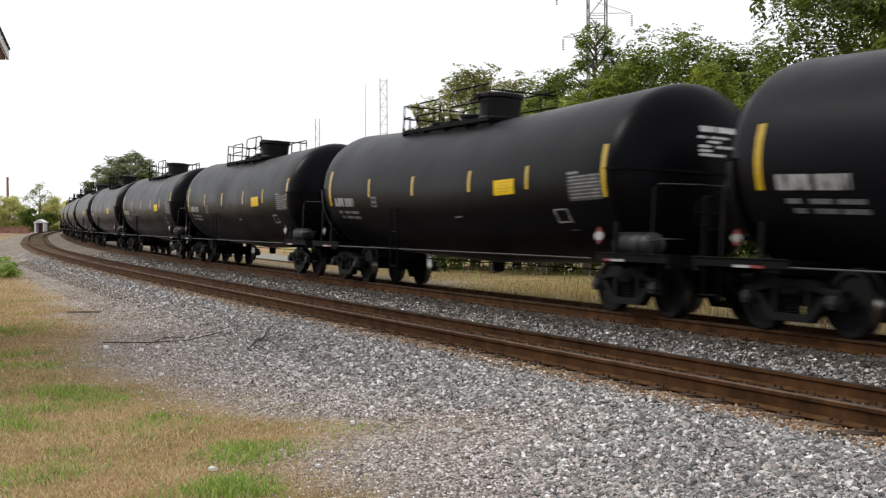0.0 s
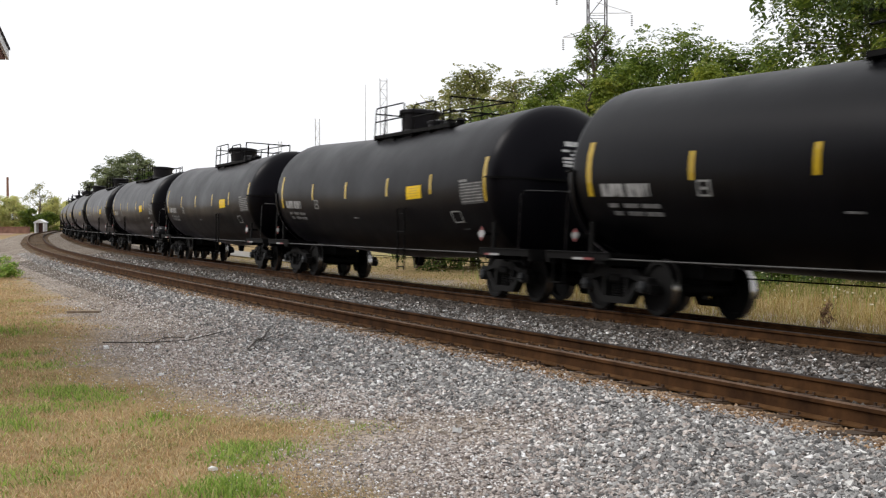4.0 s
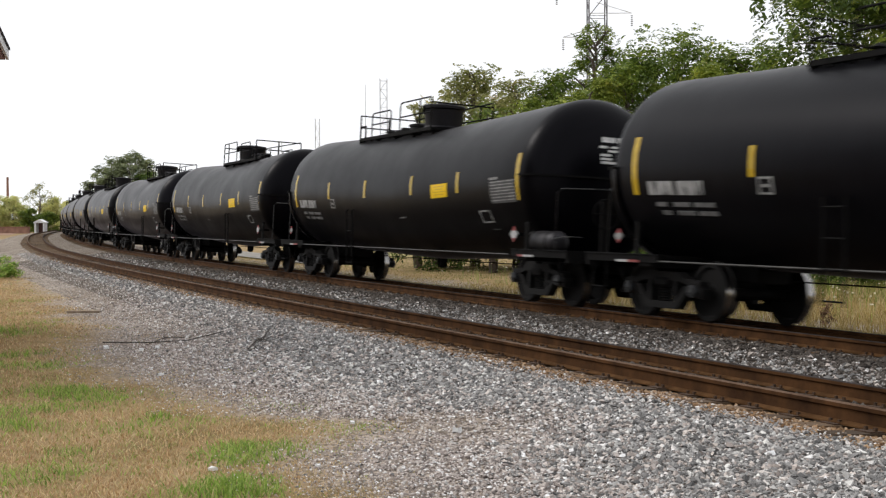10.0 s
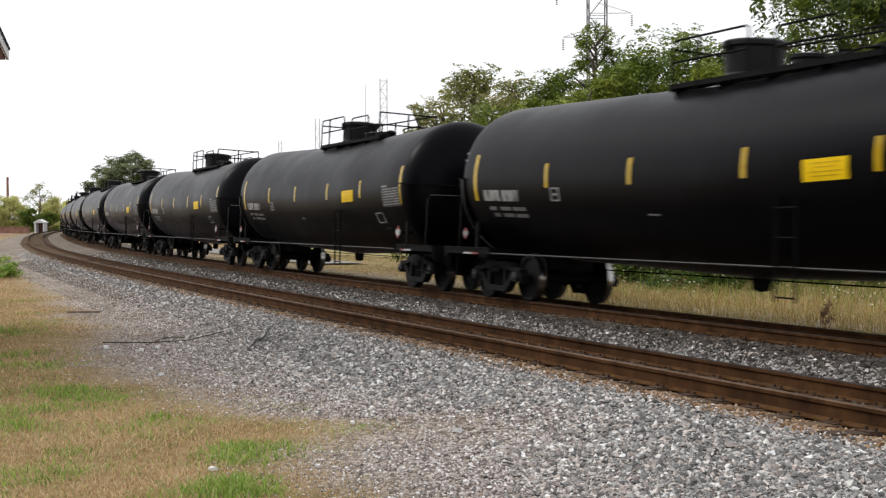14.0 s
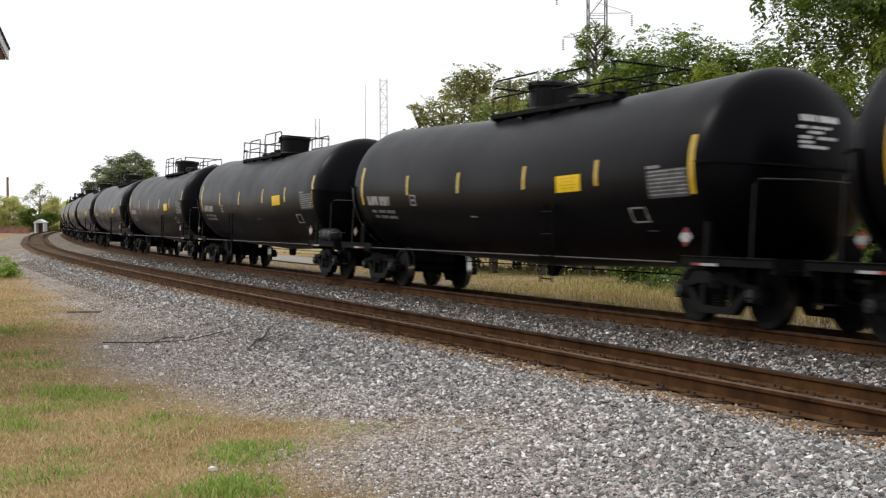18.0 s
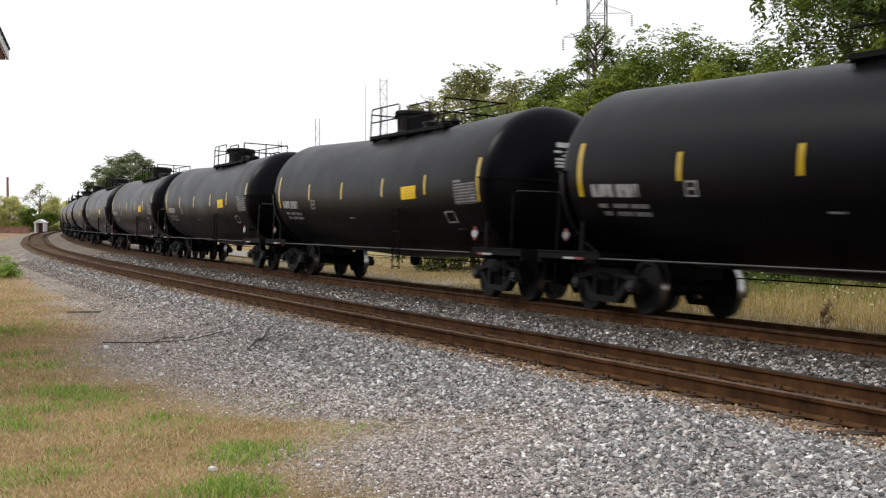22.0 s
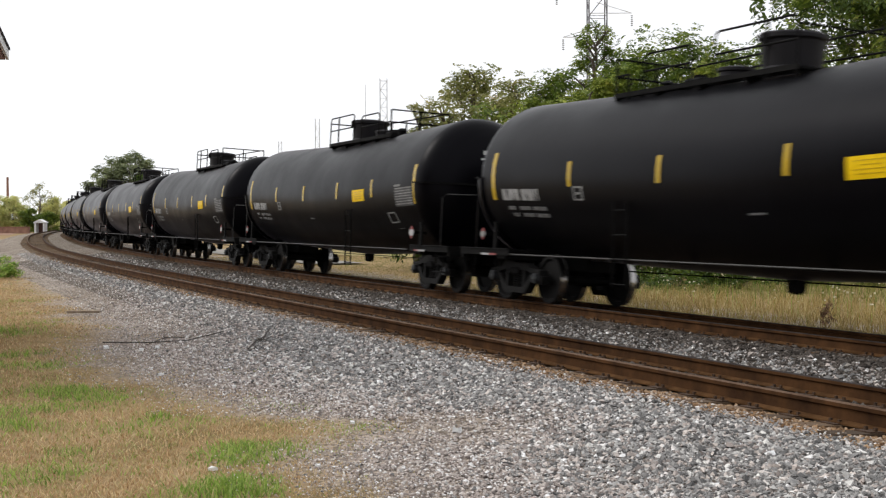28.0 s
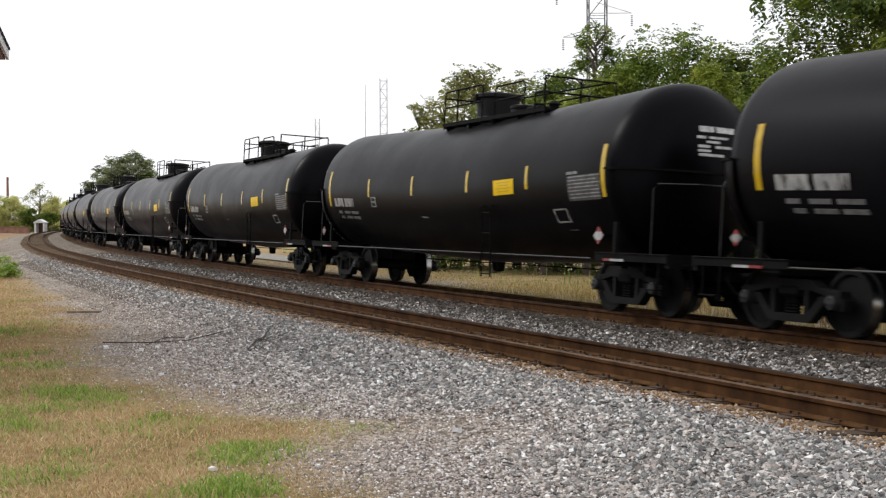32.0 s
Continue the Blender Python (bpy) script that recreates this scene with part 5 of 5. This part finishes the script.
    tagged(fence, "pale yellow upright board fence behind the track", "fence")
    x, y, z = at_sight(648, 150, 150)
    ob = new("antenna_pole")
    ob.location = (x, y, GROUND_Z)
    part("pole", Shape().tube((0, 0, -0.3), (0, 0, z * 0.8), 0.05, 8, 0.035), GALV, ob)
    part("whip", Shape().tube((0, 0, z * 0.8), (0, 0, z - GROUND_Z), 0.03, 6, 0.02), GALV, ob)
    tagged(ob, "thin grey antenna pole far off", "pole")


def litter():
    """Twigs, a plank and pale stones on the verge."""
    def low(px, py):
        d = (EYE_HEIGHT - GROUND_Z - 0.03) * 2312.0 / (py - 391.5)
        return at_sight(px, py, d)
    for ends, r, word in (([(438, 621), (452, 612), (464, 607), (477, 597)], 0.013, "dark dead branch lying on the gravel"), ([(180, 604), (260, 607), (330, 601), (395, 594)], 0.009, "long thin dead branch on the stony verge"), ([(262, 607), (290, 598), (325, 596)], 0.007, "dead twig on the stony verge"), ([(455, 611), (468, 611), (480, 606)], 0.007, "dead twig on the gravel")):
        pts = [Vector(low(*p)) for p in ends]
        for i, p in enumerate(pts):
            p.z = stone_top(lateral(np.array([p.x]), np.array([p.y])))[0] + r + 0.02 + 0.02 * (i % 2)
        ob = part("dead_branch", Shape().pipe(pts, r), TWIG)
        tagged(ob, word, "branch", "dead branches on the verge")
    a, b = Vector(low(118, 552)), Vector(low(176, 552))
    ang = math.atan2(b.y - a.y, b.x - a.x)
    ob = part("plank", Shape().box(0, (b - a).length, -0.06, 0.06, 0, 0.05, 0.008), WOOD, None, at=Matrix.Translation((a.x, a.y, GROUND_Z + 0.03)) @ Matrix.Rotation(ang, 4, "Z"))
    tagged(ob, "weathered wooden plank lying on the verge", "plank")
    rng = random.Random(4)
    for px, py, r in ((740, 598, 0.040), (808, 760, 0.032), (622, 745, 0.022), (186, 612, 0.036), (248, 616, 0.036), (276, 612, 0.029), (374, 826, 0.025), (283, 660, 0.025), (655, 700, 0.022), (560, 820, 0.018), (700, 660, 0.022)):
        x, y, _ = low(px, py)
        h = lateral(np.array([x]), np.array([y]))
        z = float(stone_top(h)[0])
        d = (EYE_HEIGHT - z - 0.03) * 2312.0 / (py - 391.5)
        x, y, _ = at_sight(px, py, d)
        sh = Shape()
        pts = [(rng.uniform(0.7, 1.2) * r * sx, rng.uniform(0.7, 1.2) * r * sy, rng.uniform(0.4, 0.8) * r * (sz + 1)) for sx in (-1, 1) for sy in (-1, 1) for sz in (-1, 1)]
        sh.add(pts, [(0, 1, 3, 2), (4, 6, 7, 5), (0, 4, 5, 1), (2, 3, 7, 6), (0, 2, 6, 4), (1, 5, 7, 3)])
        ob = part("pale_stone", sh, PLASTER, None, at=pose(x, y, z, 0, 0, rng.uniform(0, 90)))
        tagged(ob, "pale white stone lying on the gravel", "stone", "pale stones on the verge")
    x, y, _ = low(1466, 580)
    tree(x, y, 0.46, 0.2, GROUND_Z, LITTER, 310, 420, 0.045, "dried brown weed standing in straw grass", 9, 1.0, "bush", 0.2)
    # leafy weeds at the edge of the stones
    for k, (px, py, tall, wide) in enumerate(((8, 486, 0.75, 1.1), (-14, 490, 0.9, 1.4), (22, 488, 0.5, 0.8))):
        x, y, _ = low(px, py)
        tree(x, y, tall, wide, GROUND_Z, GREEN, 300 + k, 900, 0.1, "low clump of green weeds on the verge", 7, 1.0, "bush", 0.1)


def surroundings():
    # wood behind the far track
    sight_tree(1690, -200, 34, 470, LEAF_FRESH, 41, "large green tree overhanging the track", 125000, 0.105, low=0.78, clumps=46, gap=0.09)
    sight_tree(1215, 56, 52, 230, LEAF_MID, 42, "round green tree behind the railway", 66000, 0.11, low=0.25, clumps=36)
    sight_tree(1345, 80, 50, 220, LEAF_MID, 43, "leafy green tree behind the railway", 65000, 0.11, low=0.2, clumps=30)
    sight_tree(1262, 108, 46, 150, LEAF_BRIGHT, 60, "yellow-green tree behind the railway", 37500, 0.1, low=0.2, clumps=24)
    sight_tree(1440, 104, 46, 190, LEAF_BRIGHT, 61, "yellow-green tree behind the railway", 37500, 0.1, low=0.2, clumps=24)
    sight_tree(1540, 96, 46, 180, LEAF_MID, 63, "green tree behind the railway", 30000, 0.11, low=0.2, clumps=24)
    sight_tree(1120, 88, 48, 170, LEAF_MID, 44, "green tree behind the railway", 52500, 0.1, low=0.2, clumps=30)
    sight_tree(1056, 26, 56, 76, LEAF_MID, 45, "vine covered green tree around a lattice mast", 26250, 0.1, low=0.25, clumps=60)
    sight_tree(1040, 130, 47, 150, LEAF_BRIGHT, 64, "yellow-green young tree behind the railway", 32500, 0.1, low=0.2, clumps=22)
    sight_tree(985, 120, 50, 110, LEAF_MID, 46, "green tree behind the railway", 36000, 0.1, low=0.15, clumps=50)
    sight_tree(842, 108, 56, 112, LEAF_DULL, 47, "thin tree with turning leaves", 30000, 0.11, low=0.12, clumps=56)
    sight_tree(912, 126, 53, 112, LEAF_DULL, 48, "brownish green tree behind the railway", 25000, 0.1, low=0.12, clumps=50)
    sight_tree(955, 168, 47, 150, LEAF_BRIGHT, 62, "yellow-green young tree behind the railway", 27500, 0.1, low=0.2, clumps=22)
    sight_tree(870, 176, 49, 130, LEAF_MID, 65, "young green tree behind the railway", 13000, 0.1, low=0.2, clumps=22)
    sight_tree(788, 164, 54, 116, LEAF_DULL, 49, "sparse tree with drooping compound leaves", 15000, 0.12, low=0.15, clumps=44, sparse=0.8)
    sight_tree(742, 174, 54, 60, LEAF_DULL, 66, "thin sapling with few drooping leaves", 3600, 0.12, low=0.4, clumps=10)
    sight_tree(232, 266, 190, 84, LEAF_HAZE, 50, "round green tree paled by haze beyond the train", 26000, 0.3, low=0.3, clumps=28)
    sight_tree(190, 288, 188, 60, LEAF_HAZE, 67, "small green tree paled by haze beyond the train", 9000, 0.3, low=0.3, clumps=16)
    sight_tree(262, 300, 185, 50, LEAF_DEEP, 51, "small dark green tree beyond the train", 8000, 0.3, low=0.3, clumps=16)
    # far left
    sight_tree(22, 346, 260, 46, LEAF_PALE, 52, "pale yellow autumn tree far off", 9000, 0.42, low=0.15, clumps=16)
    sight_tree(-14, 338, 260, 56, LEAF_PALE, 53, "pale yellow autumn tree far off", 9000, 0.42, low=0.15, clumps=16)
    sight_tree(50, 366, 255, 34, LEAF_MID, 54, "dark green bush far off", 6000, 0.36, low=0.12, clumps=12, name="bush")
    sight_tree(98, 348, 400, 40, LEAF_PALE, 55, "pale yellow-green tree far off", 9000, 0.6, low=0.15, clumps=16)
    sight_tree(70, 320, 280, 44, LEAF_DULL, 56, "nearly bare tree with few leaves", 1500, 0.34, low=0.35, clumps=20)
    sight_tree(80, 374, 275, 40, LEAF_MID, 58, "green bush far off", 5000, 0.38, low=0.12, clumps=12, name="bush")
    sight_tree(126, 354, 470, 40, LEAF_PALE, 57, "pale yellow-green tree far off", 8000, 0.7, low=0.15, clumps=14)
    depot()
    far_things()
    litter()
    # undergrowth at the wood's foot
    rng = random.Random(77)
    for k in range(16):
        px = 760 + 58 * k + rng.uniform(-20, 20)
        depth = 52 - 0.42 * k + rng.uniform(-1.5, 2.5)
        mat = rng.choice([LEAF_DEEP, LEAF_DEEP, LEAF_DEEP, LEAF_MID])
        x, y, _ = at_sight(px, 400, depth)
        tree(x, y, rng.uniform(2.4, 4.2), rng.uniform(2.8, 4.2), GROUND_Z, mat, 100 + k, 3600, 0.16, "dense green bush at the edge of the wood", 11, 1.0, "bush", 0.12)
    for k in range(17):
        px = 1120 + 30 * k + rng.uniform(-14, 14)
        x, y, _ = at_sight(px, 400, rng.uniform(36, 42.5))
        tree(x, y, rng.uniform(0.6, 1.25), rng.uniform(1.5, 2.6), GROUND_Z, rng.choice([LEAF_DEEP]), 140 + k, 1500, 0.13, "low leafy green weed bush behind straw grass", 8, 1.0, "bush", 0.1)
    lattice_mast(1057, 62, -60, 0.84, "grey steel lattice mast among trees", [(at_sight(0, 68, 62)[2] - GROUND_Z, -1.6, 0.4, 0.5), (at_sight(0, 26, 62)[2] - GROUND_Z, 1.65, -0.4, 0.5), (at_sight(0, -12, 62)[2] - GROUND_Z, -1.9, 0.4, 0.5)], MAST)
    lattice_mast(680, 150, 140, 0.8, "grey steel lattice mast against the sky")
    lattice_mast(563, 240, 210, 0.8, "slender grey lattice mast far off")
    lattice_mast(497, 330, 250, 0.8, "slender grey lattice mast far off")


ground()
tracks()
gravel()
verge_grass()
straw_strip()
train()
surroundings()
motions()
